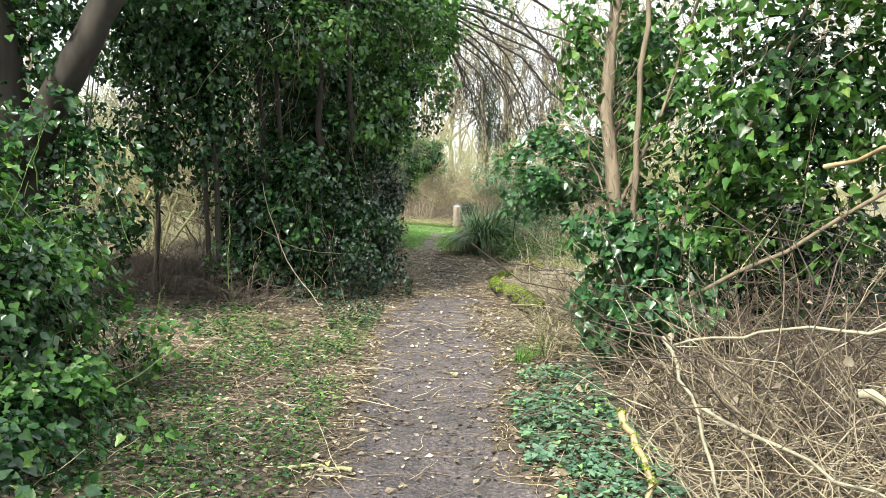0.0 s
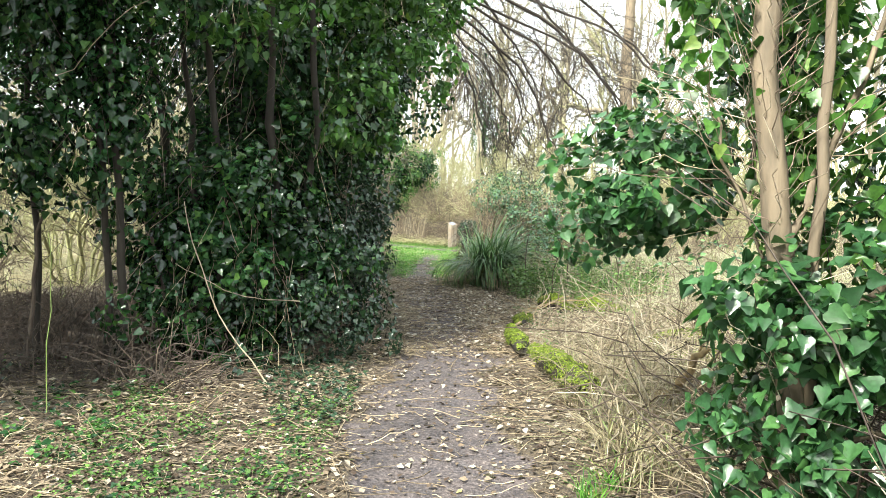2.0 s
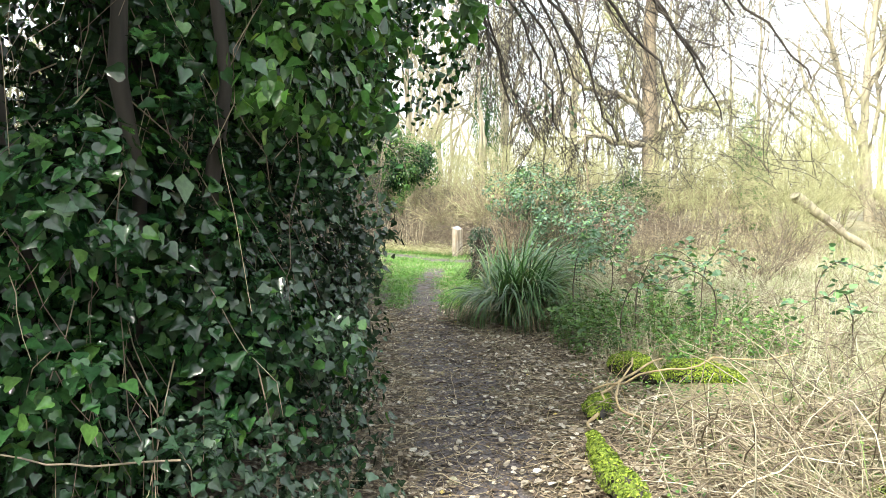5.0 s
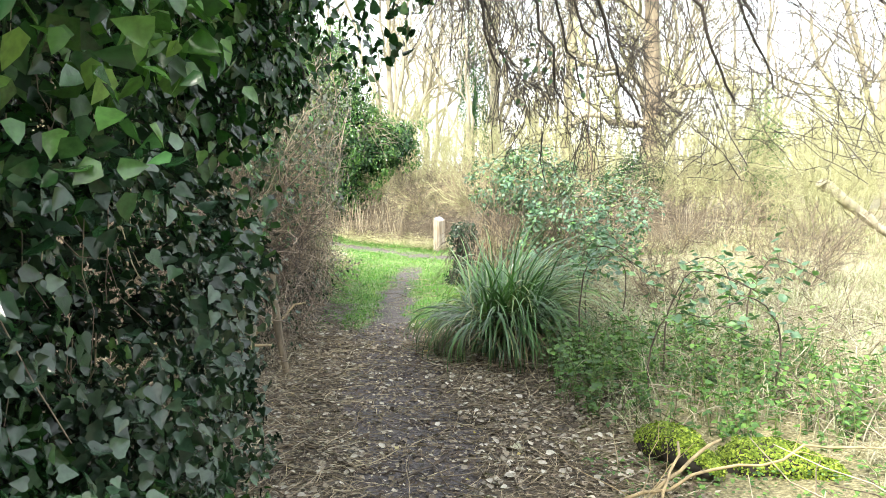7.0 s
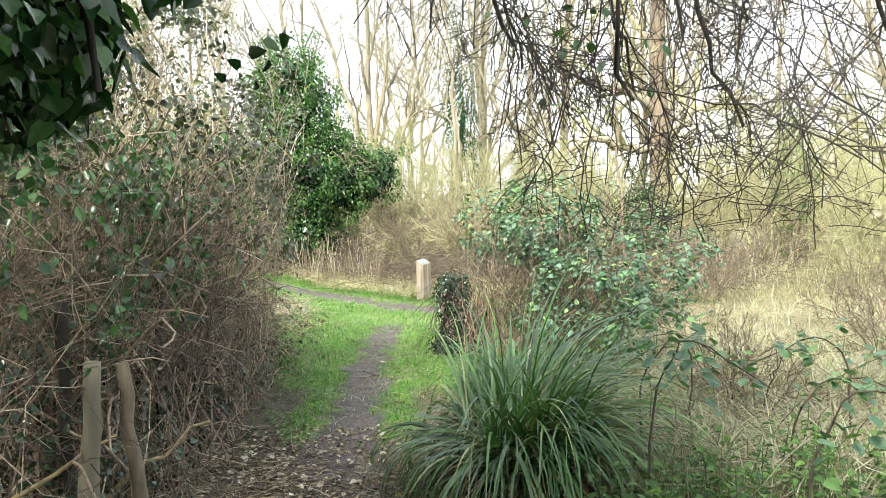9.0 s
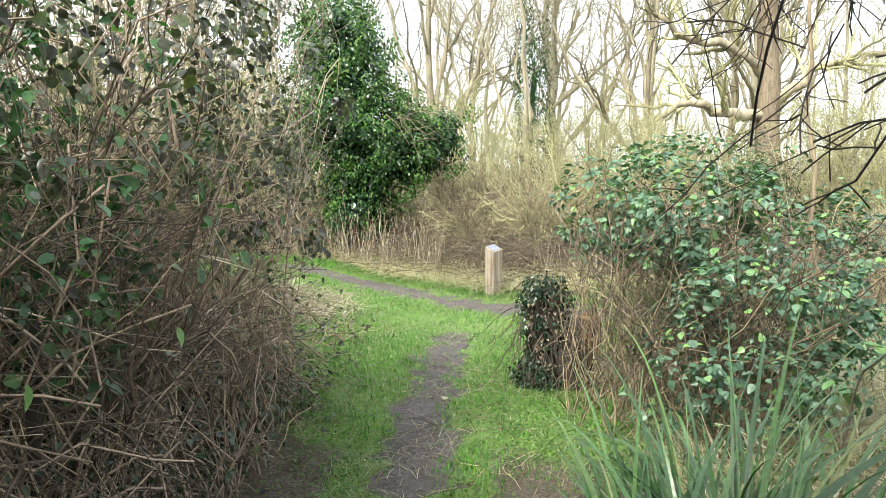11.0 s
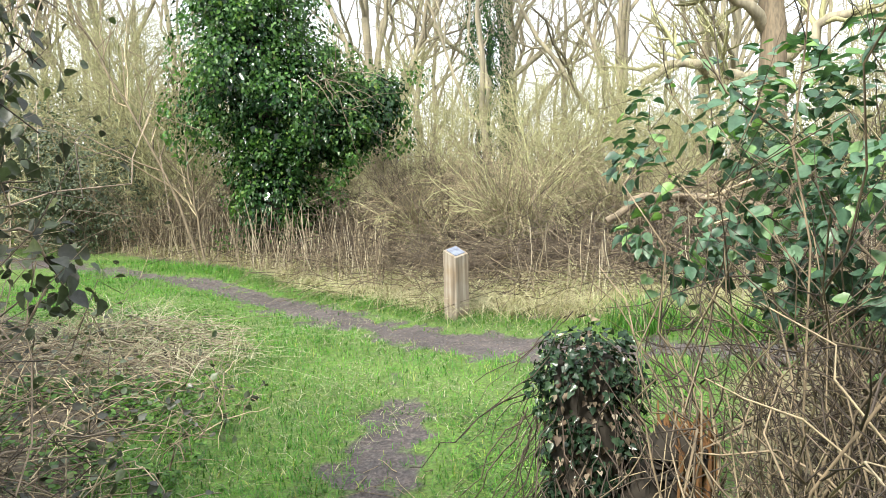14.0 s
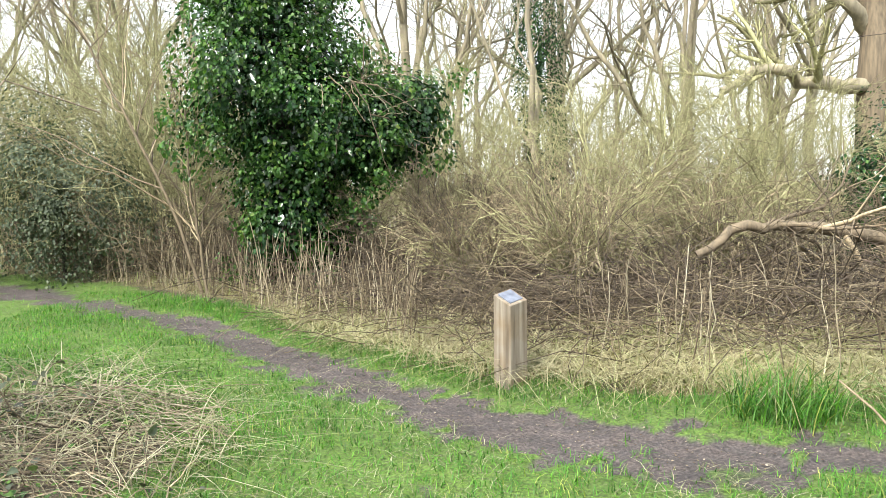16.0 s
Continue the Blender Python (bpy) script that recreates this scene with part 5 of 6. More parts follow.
part("end_leafage", foliage(260, [(-1.05, 17.62, 1.15, 0.14, 0.16, 0.2), (-1.15, 17.6, 1.7, 0.16, 0.2, 0.45)], 0.055, OVAL, 0.9, 0.5), bramble_dark, thick, "bunch of dark leaves at a cane's end", "stuff")
part("side_foliage", foliage(2000, [(-1.1, 16.85, 1.85, 0.3, 0.7, 0.55), (-1.2, 15.9, 2.0, 0.35, 0.8, 0.6)], 0.036, OVAL, 0.9, 0.4), bramble_dark, thick, "dull purplish leaves leaning over the grass", "stuff")
single_leaves(160, [(-1.3, 14.6, 1.6, 0.45, 2.0, 0.8)], 0.06, OVAL, bramble_single, thick, 0.3)
for x, y, h, r, lean, mat, label in ((-1.41, 13.5, 1.19, 0.03, 0.0, bark_dark, "upright dark wooden stake"), (-1.32, 14.57, 1.21, 0.026, 0.03, bark_dark, "dark cut stem overgrown with ivy"), (-1.18, 13.24, 0.97, 0.04, 0.1, bark_grey, "pale cut stem with a bent top"), (-1.08, 13.3, 0.95, 0.03, -0.12, bark_brown, "brown cut stem leaning beside a pale one")):
    ob = thing("cut_stem", (x, y, 0), label, "stake")
    line = curve([(x - lean, y, -0.05), (x - lean * 0.3, y, h * 0.5), (x, y, h)], 8, 0.008)
    part("wood", tubes(line[None], (np.linspace(r, r * 0.85, 8) * (1 + rng.normal(0, 0.1, 8)))[None], 9, True), mat, ob)
for pts in ([(-2.2, 12.9, 0.3), (-1.6, 13.1, 0.35), (-1.15, 13.4, 0.6)], [(-1.9, 12.6, 0.15), (-1.4, 12.6, 0.3), (-1.0, 12.9, 0.35)], [(-1.5, 13.6, 0.1), (-1.2, 13.9, 0.3), (-0.95, 14.2, 0.42)]):
    fallen(pts, 0.014, wood_pale, "pale broken stick in the thicket", group="pale sticks in the thicket", k=9)
n = 430
s0 = on_land(box_points(n, -2.3, -0.95, 16.2, 20.2))
P, R = canes(s0, ball(n) * [1, 1, 0.3] + [0.15, 0, 0.45], rng.uniform(0.4, 1.1, n), rng.uniform(0.2, 0.7, n), 0.18, 0.004, 0.002, 8)
P[..., 2] = np.maximum(P[..., 2], 0.01)
keep = np.all(P[..., 0] < -0.72, 1)
P, R = P[keep], R[keep]
low = thing("low_brambles", (-1.6, 18.5, 0), "low arching dry bramble stems over grass", "undergrowth", kind="stuff")
part("cane_growth", tubes(P, R, 3), twig_brown, low, kind="stuff")
p = P[rng.integers(0, len(P), 900), rng.integers(2, 8, 900)]
part("leafage", leaves(p, [0, 0, 0.8] + ball(900), ball(900), rng.uniform(0.025, 0.06, 900), OVAL), bramble_dark, low, kind="stuff")
n = 160
s0 = on_land(disc_points(n, -2.6, 20.6, 0.9, 1.3))
P, R = canes(s0, ball(n) * [1, 1, 0.3] + [0.1, 0, 0.6], rng.uniform(0.4, 0.9, n), rng.uniform(0.3, 0.7, n), 0.2, 0.004, 0.002, 8)
P[..., 2] = np.maximum(P[..., 2], 0.01)
p = P[rng.integers(0, n, 300), rng.integers(2, 8, 300)]
low = thing("low_brambles", (-2.6, 20.6, 0), "low bramble stems in bleached grass", "undergrowth", kind="stuff")
part("cane_growth", tubes(P, R, 3), twig_brown, low, kind="stuff")
part("leafage", leaves(p, [0, 0, 0.8] + ball(300), ball(300), rng.uniform(0.025, 0.06, 300), OVAL), bramble_dark, low, kind="stuff")

# ---- stump and the bramble bush over it ----
stump = thing("tree_stump", (0.66, 17.95, 0), "old tree stump covered with dark ivy", "stump")
line = curve([(0.67, 17.95, -0.05), (0.66, 17.95, 0.35), (0.63, 17.97, 0.74)], 10, 0.008)
stump_wood = part("wood", tubes(line[None], np.linspace(0.15, 0.11, 10)[None] * (1 + rng.normal(0, 0.06, 10)), 12, True), bark_dark, stump)
part("ivy", sprays(4200, [(0.66, 17.95, 0.36, 0.14, 0.14, 0.42), (0.62, 17.95, 0.7, 0.13, 0.13, 0.12), (0.67, 17.93, 0.08, 0.22, 0.2, 0.16)], 0.026, IVY, 200, 0.06, 0.3, 0.9, rough=0.25), ivy_grey, stump_wood, "small dark ivy leaves", "stuff")
part("dry_ivy", foliage(900, [(0.66, 17.95, 0.42, 0.17, 0.17, 0.42)], 0.026, IVY, 0.25, 1.0), dead_leaf, stump_wood, "withered ivy leaves", "stuff")
n = 260
s0, o0 = shell(n, [(0.66, 17.95, 0.42, 0.2, 0.2, 0.42)], 0.05)
P, R = canes(s0, ball(n) * 0.5 + o0 * 0.3 + [0, 0, -1], rng.uniform(0.2, 0.7, n), np.zeros(n), 0.3, 0.0028, 0.0014)
P[..., 2] = np.maximum(P[..., 2], 0.01)
part("climbing_growth", tubes(P, R, 3), twig_dark, stump, kind="stuff")
snag = thing("rotten_stump", (0.88, 17.8, 0), "broken rotten stump with orange-brown crumbling wood", "stump")
line = curve([(0.84, 17.85, -0.05), (0.87, 17.8, 0.3), (0.93, 17.75, 0.53)], 10, 0.01)
shape = tubes(line[None], np.linspace(0.135, 0.09, 10)[None], 28, True)
ridge = 1 + 0.5 * (vnoise(np.arctan2(shape[0][:, 1] - 17.8, shape[0][:, 0] - 0.88) * 4.5, shape[0][:, 2] * 7, 1.0, 41) - 0.5)
axis = np.stack([np.interp(shape[0][:, 2], line[:, 2], line[:, 0]), np.interp(shape[0][:, 2], line[:, 2], line[:, 1]), shape[0][:, 2]], 1)
snag_bark = part("bark", (axis + (shape[0] - axis) * ridge[:, None], shape[1]), bark_dark, snag)
n = 70
s0 = np.array([0.9, 17.78, 0.0]) + np.stack([rng.normal(0, 0.1, n), rng.normal(0, 0.1, n), rng.uniform(0.1, 0.6, n)], 1)
P, R = canes(s0, ball(n) * 0.6 + [0, -0.2, -0.5], rng.uniform(0.15, 0.45, n), np.zeros(n), 0.3, 0.003, 0.002)
P[..., 2] = np.maximum(P[..., 2], 0.01)
part("climbing_growth", tubes(P, R, 3), twig_brown, snag_bark, kind="stuff")
chunks = []
for k in range(70):
    a, r = rng.uniform(0, 6.28), rng.uniform(0.01, 0.1)
    c = np.array([0.93 + r * np.cos(a), 17.75 + r * np.sin(a), 0.46])
    chunks.append(np.stack([c - [0, 0, rng.uniform(0, 0.25)], c + [0.005, 0, 0.04], c + rng.normal(0, 0.016, 3) + [0, 0, rng.uniform(0.05, 0.15)]]))
each("splinter", np.array(chunks), np.tile([0.01, 0.009, 0.003], (70, 1)) * rng.uniform(0.5, 1.3, (70, 1)), 70, wood_rot, snag, 5)

bramble = thing("bramble_bush", (1.4, 17.2, 0), "spreading bramble bush with grey-green leaves on bare canes", "bush")
bramble_mass = [(1.04, 17.68, 1.42, 0.36, 0.36, 0.36), (1.46, 17.35, 1.42, 0.45, 0.5, 0.4), (1.7, 17.0, 1.2, 0.55, 0.6, 0.5), (2.1, 17.0, 0.95, 0.8, 0.8, 0.5), (1.6, 16.5, 0.6, 0.6, 0.45, 0.45)]
n = 420
s0 = on_land(disc_points(n, 1.45, 17.2, 0.75, 0.7))
P, R = canes(s0, ball(n) * [0.6, 0.6, 0.2] + [0, 0, 1.0], rng.uniform(1.0, 2.3, n), rng.uniform(0.1, 0.5, n), 0.3, 0.0055, 0.0025, 9, 4)
P[..., 2] = np.maximum(P[..., 2], 0.01)
keep = np.all(P[..., 0] > 0.62, 1)
P, R = P[keep], R[keep]
Q, RR = grow(P, R, 6, 0.3, 0.9, 0.0, 5, 0.18)
keep = np.all(Q[..., 0] > 0.55, 1)
each("cane", P, R * 0.8, 90, twig_brown, bramble)
part("twig_growth", tubes(Q[keep], RR[keep], 3), twig_dark, bramble, kind="stuff")
part("foliage", sprays(7000, bramble_mass, 0.048, OVAL, 300, 0.12, 0.6, 0.2, rough=0.15, flat=1.3), bramble_leaf, bramble, "grey-green bramble leaflets with a sky sheen put into their colour", "stuff")
single_leaves(260, [(1.32, 17.5, 1.3, 0.46, 0.45, 0.45), (1.65, 16.9, 0.85, 0.55, 0.4, 0.55)], 0.06, OVAL, bramble_single, bramble, 0.2, 0.2)
tall_cane = curve([(2.2, 16.9, 0.0), (2.15, 16.9, 1.2), (2.05, 16.9, 2.4), (2.0, 16.9, 3.2)], 12, 0.015)
part("upright_cane", tubes(tall_cane[None], np.linspace(0.016, 0.009, 12)[None], 6), twig_brown, bramble)

full = toothed(ROUND, 1, 0.0)
shoot_leaf = build("leaf", full[0], [full[1]], True)
shoot_leaf.materials.append(bramble_single)
for x, y, h, reach in ((1.23, 13.4, 1.05, 0.5), (1.75, 13.0, 0.9, 0.7), (2.3, 12.4, 0.8, -0.6), (2.6, 13.6, 0.9, 0.6), (3.2, 11.8, 0.7, -0.5), (1.5, 14.4, 0.85, 0.6), (2.0, 14.9, 0.8, -0.5), (2.1, 13.8, 0.75, 0.7), (2.9, 14.6, 0.8, -0.7), (1.7, 15.6, 0.9, 0.6), (3.6, 13.2, 0.8, 0.6), (1.45, 12.4, 0.7, 0.6)):
    ob = thing("bramble_shoot", (x, y, 0), "dark arching bramble shoot with a few green leaves", "plant", "bramble shoots")
    line = curve([(x, y, -0.03), (x + 0.02, y, h * 0.7), (x + reach * 0.3, y - 0.05, h), (x + reach, y - 0.1, h * 0.75)], 14, 0.008)
    part("stem", tubes(line[None], np.linspace(0.008, 0.003, 14)[None], 5), twig_dark, ob)
    Q, RR = grow(line[None], np.full((1, 14), 0.004), 9, 0.35, 0.9, 0.05, 6)
    part("side_growth", tubes(Q, RR, 4), stem_green, ob, kind="stuff")
    p = np.concatenate([Q[:, 3], Q[:, 5], Q[:, 4], line[5:]])
    set_leaves(shoot_leaf, p, unit([0, 0, 0.9] + 0.6 * ball(len(p))), ball(len(p)) - [0, 0, 0.3], 0.07, ob)

# ---- bare boughs hanging over the path ----
thorn = thing("bare_thorn_tree", (-2.2, 11.6, 0), "bare thorn tree with drooping twiggy boughs over the path", "tree")
line = curve([(-2.2, 11.6, -0.1), (-2.1, 11.65, 2.0), (-1.6, 11.8, 3.6), (-0.8, 12.1, 4.4)], 14, 0.02)
part("trunk", tubes(line[None], np.linspace(0.14, 0.08, 14)[None], 8), bark_dark, thorn)
fine = []
for end, mid, r in (((1.0, 12.9, 2.0), (0.5, 12.6, 3.2), 0.018), ((1.7, 13.5, 1.95), (1.0, 13.0, 3.2), 0.02), ((2.3, 13.2, 2.05), (1.5, 12.8, 3.2), 0.02), ((1.4, 14.2, 2.2), (0.8, 13.4, 3.3), 0.018), ((2.9, 13.9, 2.2), (1.9, 13.2, 3.4), 0.02), ((0.75, 14.0, 2.3), (0.2, 13.1, 3.4), 0.016), ((3.4, 13.0, 2.5), (2.0, 12.8, 3.7), 0.02), ((0.62, 13.4, 2.3), (0.1, 12.9, 3.5), 0.022), ((2.6, 13.6, 2.7), (1.2, 13.0, 3.9), 0.03), ((3.2, 14.4, 3.4), (1.2, 13.2, 4.6), 0.03), ((1.6, 14.6, 2.9), (0.5, 13.3, 4.2), 0.025), ((0.3, 14.4, 3.4), (-0.3, 13.2, 4.1), 0.02), ((2.0, 12.8, 3.0), (0.8, 12.4, 4.2), 0.025), ((1.3, 13.2, 2.3), (0.6, 12.8, 3.6), 0.018)):
    bough = curve([(-0.9, 12.05, 4.3), mid, tuple(np.array(mid) * 0.35 + np.array(end) * 0.65 + [0, 0, 0.1]), end], 14, 0.022)
    part("bough", tubes(bough[None], np.linspace(r, r * 0.4, 14)[None], 6), twig_black, thorn)
    A, RA = grow(bough[None], np.linspace(r, r * 0.4, 14)[None], 14, 0.38, 1.0, -0.26, 8, 0.2, 0.2, 0.4)
    B, RB = grow(A, RA, 6, 0.5, 1.0, -0.14, 6, 0.2)
    C, RC = grow(B, np.maximum(RB, 0.0015), 5, 0.4, 1.1, 0.0, 4, 0.16)
    for Q, RR in ((A, np.clip(RA, 0.0036, 0.006)), (B, np.clip(RB, 0.0026, 0.0036)), (C, np.clip(RC, 0.0018, 0.0024))):
        keep = ~np.any((np.abs(Q[..., 0]) < 0.55) & (Q[..., 2] < 2.15), 1) & np.all(Q[..., 2] > 1.45, 1)
        fine.append(tubes(Q[keep], RR[keep], 3))
part("twig_growth", join(*fine), twig_black, thorn, "fine dark twigs", "stuff")
single_leaves(30, [(0.9, 13.2, 2.3, 0.5, 0.5, 0.4)], 0.05, OVAL, ivy_single, thorn, 0.9)

# ---- waymark post ----
post = thing("waymark_post", (0.44, 22.3, 0), "squat square weathered timber post with a sloping top", "post")
post.rotation_euler = (0, 0, radians(40))
bm = bmesh.new()
w, h0, h1 = 0.082, 0.575, 0.645
vs = [bm.verts.new(v) for v in ((-w, -w, -0.1), (w, -w, -0.1), (w, w, -0.1), (-w, w, -0.1), (-w, -w, h0), (w, -w, h0 + 0.03), (w, w, h1 + 0.02), (-w, w, h1 - 0.01))]
for f in ((0, 1, 5, 4), (1, 2, 6, 5), (2, 3, 7, 6), (3, 0, 4, 7), (4, 5, 6, 7), (3, 2, 1, 0)):
    bm.faces.new([vs[q] for q in f])
bmesh.ops.subdivide_edges(bm, edges=[e for e in bm.edges if abs(e.verts[0].co.z - e.verts[1].co.z) > 0.3], cuts=5)
for v in bm.verts:
    if v.co.z < 0.55:
        v.co += Vector((rng.normal(0, 0.0012), rng.normal(0, 0.0012), 0))
bmesh.ops.bevel(bm, geom=list(bm.edges), offset=0.006, segments=2, affect="EDGES", profile=0.6)
me = bpy.data.meshes.new("shaft")
bm.to_mesh(me)
bm.free()
shaft = new("shaft", me)
me.materials.append(weathered_post)
shaft.parent = post
bm = bmesh.new()
c = [(-0.06, -0.06), (0.06, -0.06), (0.06, 0.06), (-0.06, 0.06)]
top = lambda x, y: h0 + 0.001 + 0.171 * (x + w) + 0.41 * (y + w)
lowv = [bm.verts.new((x, y, top(x, y) - 0.03)) for x, y in c]
upv = [bm.verts.new((x, y, top(x, y) + 0.006)) for x, y in c]
bm.faces.new(upv)
for q in range(4):
    bm.faces.new((lowv[q], lowv[(q + 1) % 4], upv[(q + 1) % 4], upv[q]))
bmesh.ops.bevel(bm, geom=list(bm.edges), offset=0.002, segments=1, affect="EDGES")
me = bpy.data.meshes.new("plaque")
bm.to_mesh(me)
bm.free()
plaque = new("plaque", me)
me.materials.append(plaque_metal)
plaque.parent = shaft
tagged(plaque, "blue-grey worn plaque let into the top")

# ---- ivy tree beyond the track ----
far_mass = [(-1.1, 26.2, 2.0, 0.6, 0.5, 0.6), (-2.1, 26.4, 2.6, 1.0, 0.9, 1.15), (-2.2, 26.4, 3.9, 0.8, 0.8, 1.0), (-1.6, 26.2, 2.2, 0.8, 0.7, 0.8), (-0.6, 26.3, 2.05, 0.6, 0.5, 0.5), (-0.38, 26.35, 2.4, 0.4, 0.4, 0.3), (-1.9, 26.4, 1.1, 0.65, 0.6, 0.9)]
far_ivy = thing("ivy_tree", (-1.9, 26.4, 0), "bushy ivy-covered tree with a side lobe behind the track", "tree")
part("trunk", tubes(curve([(-1.9, 26.4, -0.1), (-1.95, 26.4, 1.5), (-2.1, 26.4, 4.2)], 12, 0.02)[None], np.linspace(0.2, 0.1, 12)[None], 9), bark_dark, far_ivy)
part("side_limb", tubes(curve([(-1.9, 26.4, 1.0), (-1.2, 26.3, 1.7), (-0.4, 26.3, 2.5)], 10, 0.02)[None], np.linspace(0.08, 0.03, 10)[None], 6), bark_dark, far_ivy)
# Highlights on this tree are painted: lighter outer sprays over darker leaves.
part("dark_foliage", foliage(22000, far_mass, 0.055, IVY_OLD, 0.5, 1.1, rough=0.3), ivy_leaf, far_ivy, "dark drooping ivy leaves", "stuff")
part("foliage", sprays(21000, far_mass, 0.055, IVY_OLD, 420, 0.2, 0.2, 1.2, rough=0.35), ivy_fresh, far_ivy, "mid-green drooping ivy leaves, lighter in colour to stand for highlights", "stuff")
part("inner_foliage", foliage(6000, [(b[0], b[1], b[2], b[3] * 0.8, b[4] * 0.8, b[5] * 0.8) for b in far_mass], 0.12, SIMPLE, 0.6), ivy_leaf, far_ivy, kind="stuff")
n = 40
P, R = canes(np.tile([-0.9, 25.85, 2.4], (n, 1)) + rng.normal(0, 0.25, (n, 3)), ball(n) + [0.3, -0.4, 0], rng.uniform(0.4, 1.0, n), np.full(n, 0.3), 0.2, 0.007, 0.003)
part("bare_growth", tubes(P, R, 4), cane_tan, far_ivy, "pale bare climbing stems", "stuff")
for pts, r in (([(-2.9, 26.2, 0.0), (-3.3, 26.2, 1.3), (-4.2, 26.3, 3.0), (-4.8, 26.4, 4.2)], 0.024), ([(-2.8, 26.0, 0.0), (-2.95, 26.0, 1.2), (-3.0, 26.0, 2.3)], 0.02)):
    ob = thing("leaning_sapling", pts[0], "bare grey sapling leaning out of the bank", "sapling", "leaning saplings")
    line = curve(pts, 14, 0.015)
    lean_stem = part("stem", tubes(line[None], np.linspace(r, r * 0.4, 14)[None], 7), bark_brown, ob)
    A, RA = grow(line[None], np.linspace(r, r * 0.4, 14)[None], 18, 0.5, 0.8, 0.15, 8, 0.15)
    B, RB = grow(A, RA, 5, 0.4, 0.8, 0.1, 5)
    part("twig_growth", join(tubes(A, RA, 4), tubes(B, np.maximum(RB, 0.003), 3)), twig_brown, lean_stem, kind="stuff")

# ---- bank behind the track ----


def bank_points(n, x0, x1, b0, b1):
    x, b = rng.uniform(x0, x1, n), rng.uniform(b0, b1, n)
    return np.stack([x, track_y(x) + b / 0.76], 1)


n = 1270
s0 = on_land(np.concatenate([bank_points(1050, -9, -0.3, 1.0, 2.1), bank_points(220, 1.0, 7, 1.0, 2.2)]))
P, R = canes(s0, ball(n) * [0.25, 0.25, 0.1] + [0, 0, 1], rng.uniform(0.3, 0.95, n), np.full(n, 0.05), 0.12, 0.005, 0.003, 5)
lone("dead_stalks", (-2, 25, 0), tubes(P, R, 3), cane_tan, "upright dry stalks along the track", "undergrowth", "stuff")
q = np.concatenate([bank_points(9000, -1.6, 4.5, 0.75, 2.0), bank_points(3000, -9, -1.5, 1.2, 2.4), bank_points(2500, 3, 10, 0.9, 3)])
lone("bank_grass", (1, 24, 0), blades(q, 0.3, 0.008, 2.1, 5, land(q[:, 0], q[:, 1]), 1.1), straw_gold, "flopped pale dead grass along the bank", "grass", "stuff")
n = 3800
s0 = on_land(np.concatenate([bank_points(3100, -8, 6, 1.5, 4.5), bank_points(700, -1.5, 4, 1.4, 2.8)]))
P, R = canes(s0, ball(n) * [1.6, 1.0, 0.4] + [0, 0, 0.7], rng.uniform(0.6, 2.0, n), rng.uniform(0.2, 0.6, n), 0.35, 0.005, 0.0025, 9)
P[..., 2] = np.maximum(P[..., 2], 0.02)
lone("bramble_bank", (0, 27, 0), tubes(P, R, 3), twig_bank, "dense dark tangle of bare bramble canes", "undergrowth", "stuff")
# Dark-coloured canes stand in for the shade deep inside the bank.
n = 3000
s0 = on_land(bank_points(n, -6, 6, 1.7, 4.0))
P, R = canes(s0, ball(n) * [1.8, 1.0, 0.4] + [0, 0, 0.6], rng.uniform(0.5, 1.6, n), rng.uniform(0.2, 0.7, n), 0.4, 0.006, 0.003, 9)
P[..., 2] = np.maximum(P[..., 2], 0.02)
lone("dark_brambles", (0, 26, 0), tubes(P, R, 3), twig_dark, "bramble canes deep in the bank, coloured dark for its shaded inside", "undergrowth", "stuff")


def bare_bush(height, spread, stems, material, label, m1=7, m2=6, m3=4):
    """A many-stemmed leafless bush at the origin."""
    ob = thing("bare_bush", (0, 0, 0), label, "bush", "bare bushes of the bank")
    a = rng.uniform(0, 2 * np.pi, stems)
    lean = rng.uniform(0.1, 1.0, stems) * spread
    way = np.stack([np.cos(a) * lean, np.sin(a) * lean, np.ones(stems)], 1)
    s0 = np.stack([np.cos(a) * 0.15, np.sin(a) * 0.15, np.full(stems, -0.05)], 1)
    P, R = canes(s0, way, rng.uniform(0.6, 1.1, stems) * height, np.full(stems, 0.12), 0.28, 0.018, 0.005, 10, 5)
    A, RA = grow(P, R, m1, 0.5, 0.8, 0.05, 7, 0.2, 0.15)
    B, RB = grow(A, RA, m2, 0.5, 0.9, 0.0, 5, 0.22)
    C, RC = grow(B, RB, m3, 0.5, 0.9, 0.0, 4, 0.22)
    part("stem_growth", tubes(P, R, 5), material, ob, kind="stuff")
    part("twig_growth", join(tubes(A, np.maximum(RA, 0.005), 4), tubes(B, np.maximum(RB, 0.0035), 3), tubes(C, np.maximum(RC, 0.0025), 3)), material, ob, kind="stuff")
    return ob


def scatter(proto, spots):
    for k, (x, y, s, turn) in enumerate(spots):
        z = float(land(np.array(float(x)), np.array(float(y))))
        m = pose(x, y, z - 0.03, 0, 0, turn) @ Matrix.Scale(s, 4)
        if k == 0:
            proto.matrix_basis = m
        else:
            made = copy_thing(proto, m)
            made.scale = (s, s, s)


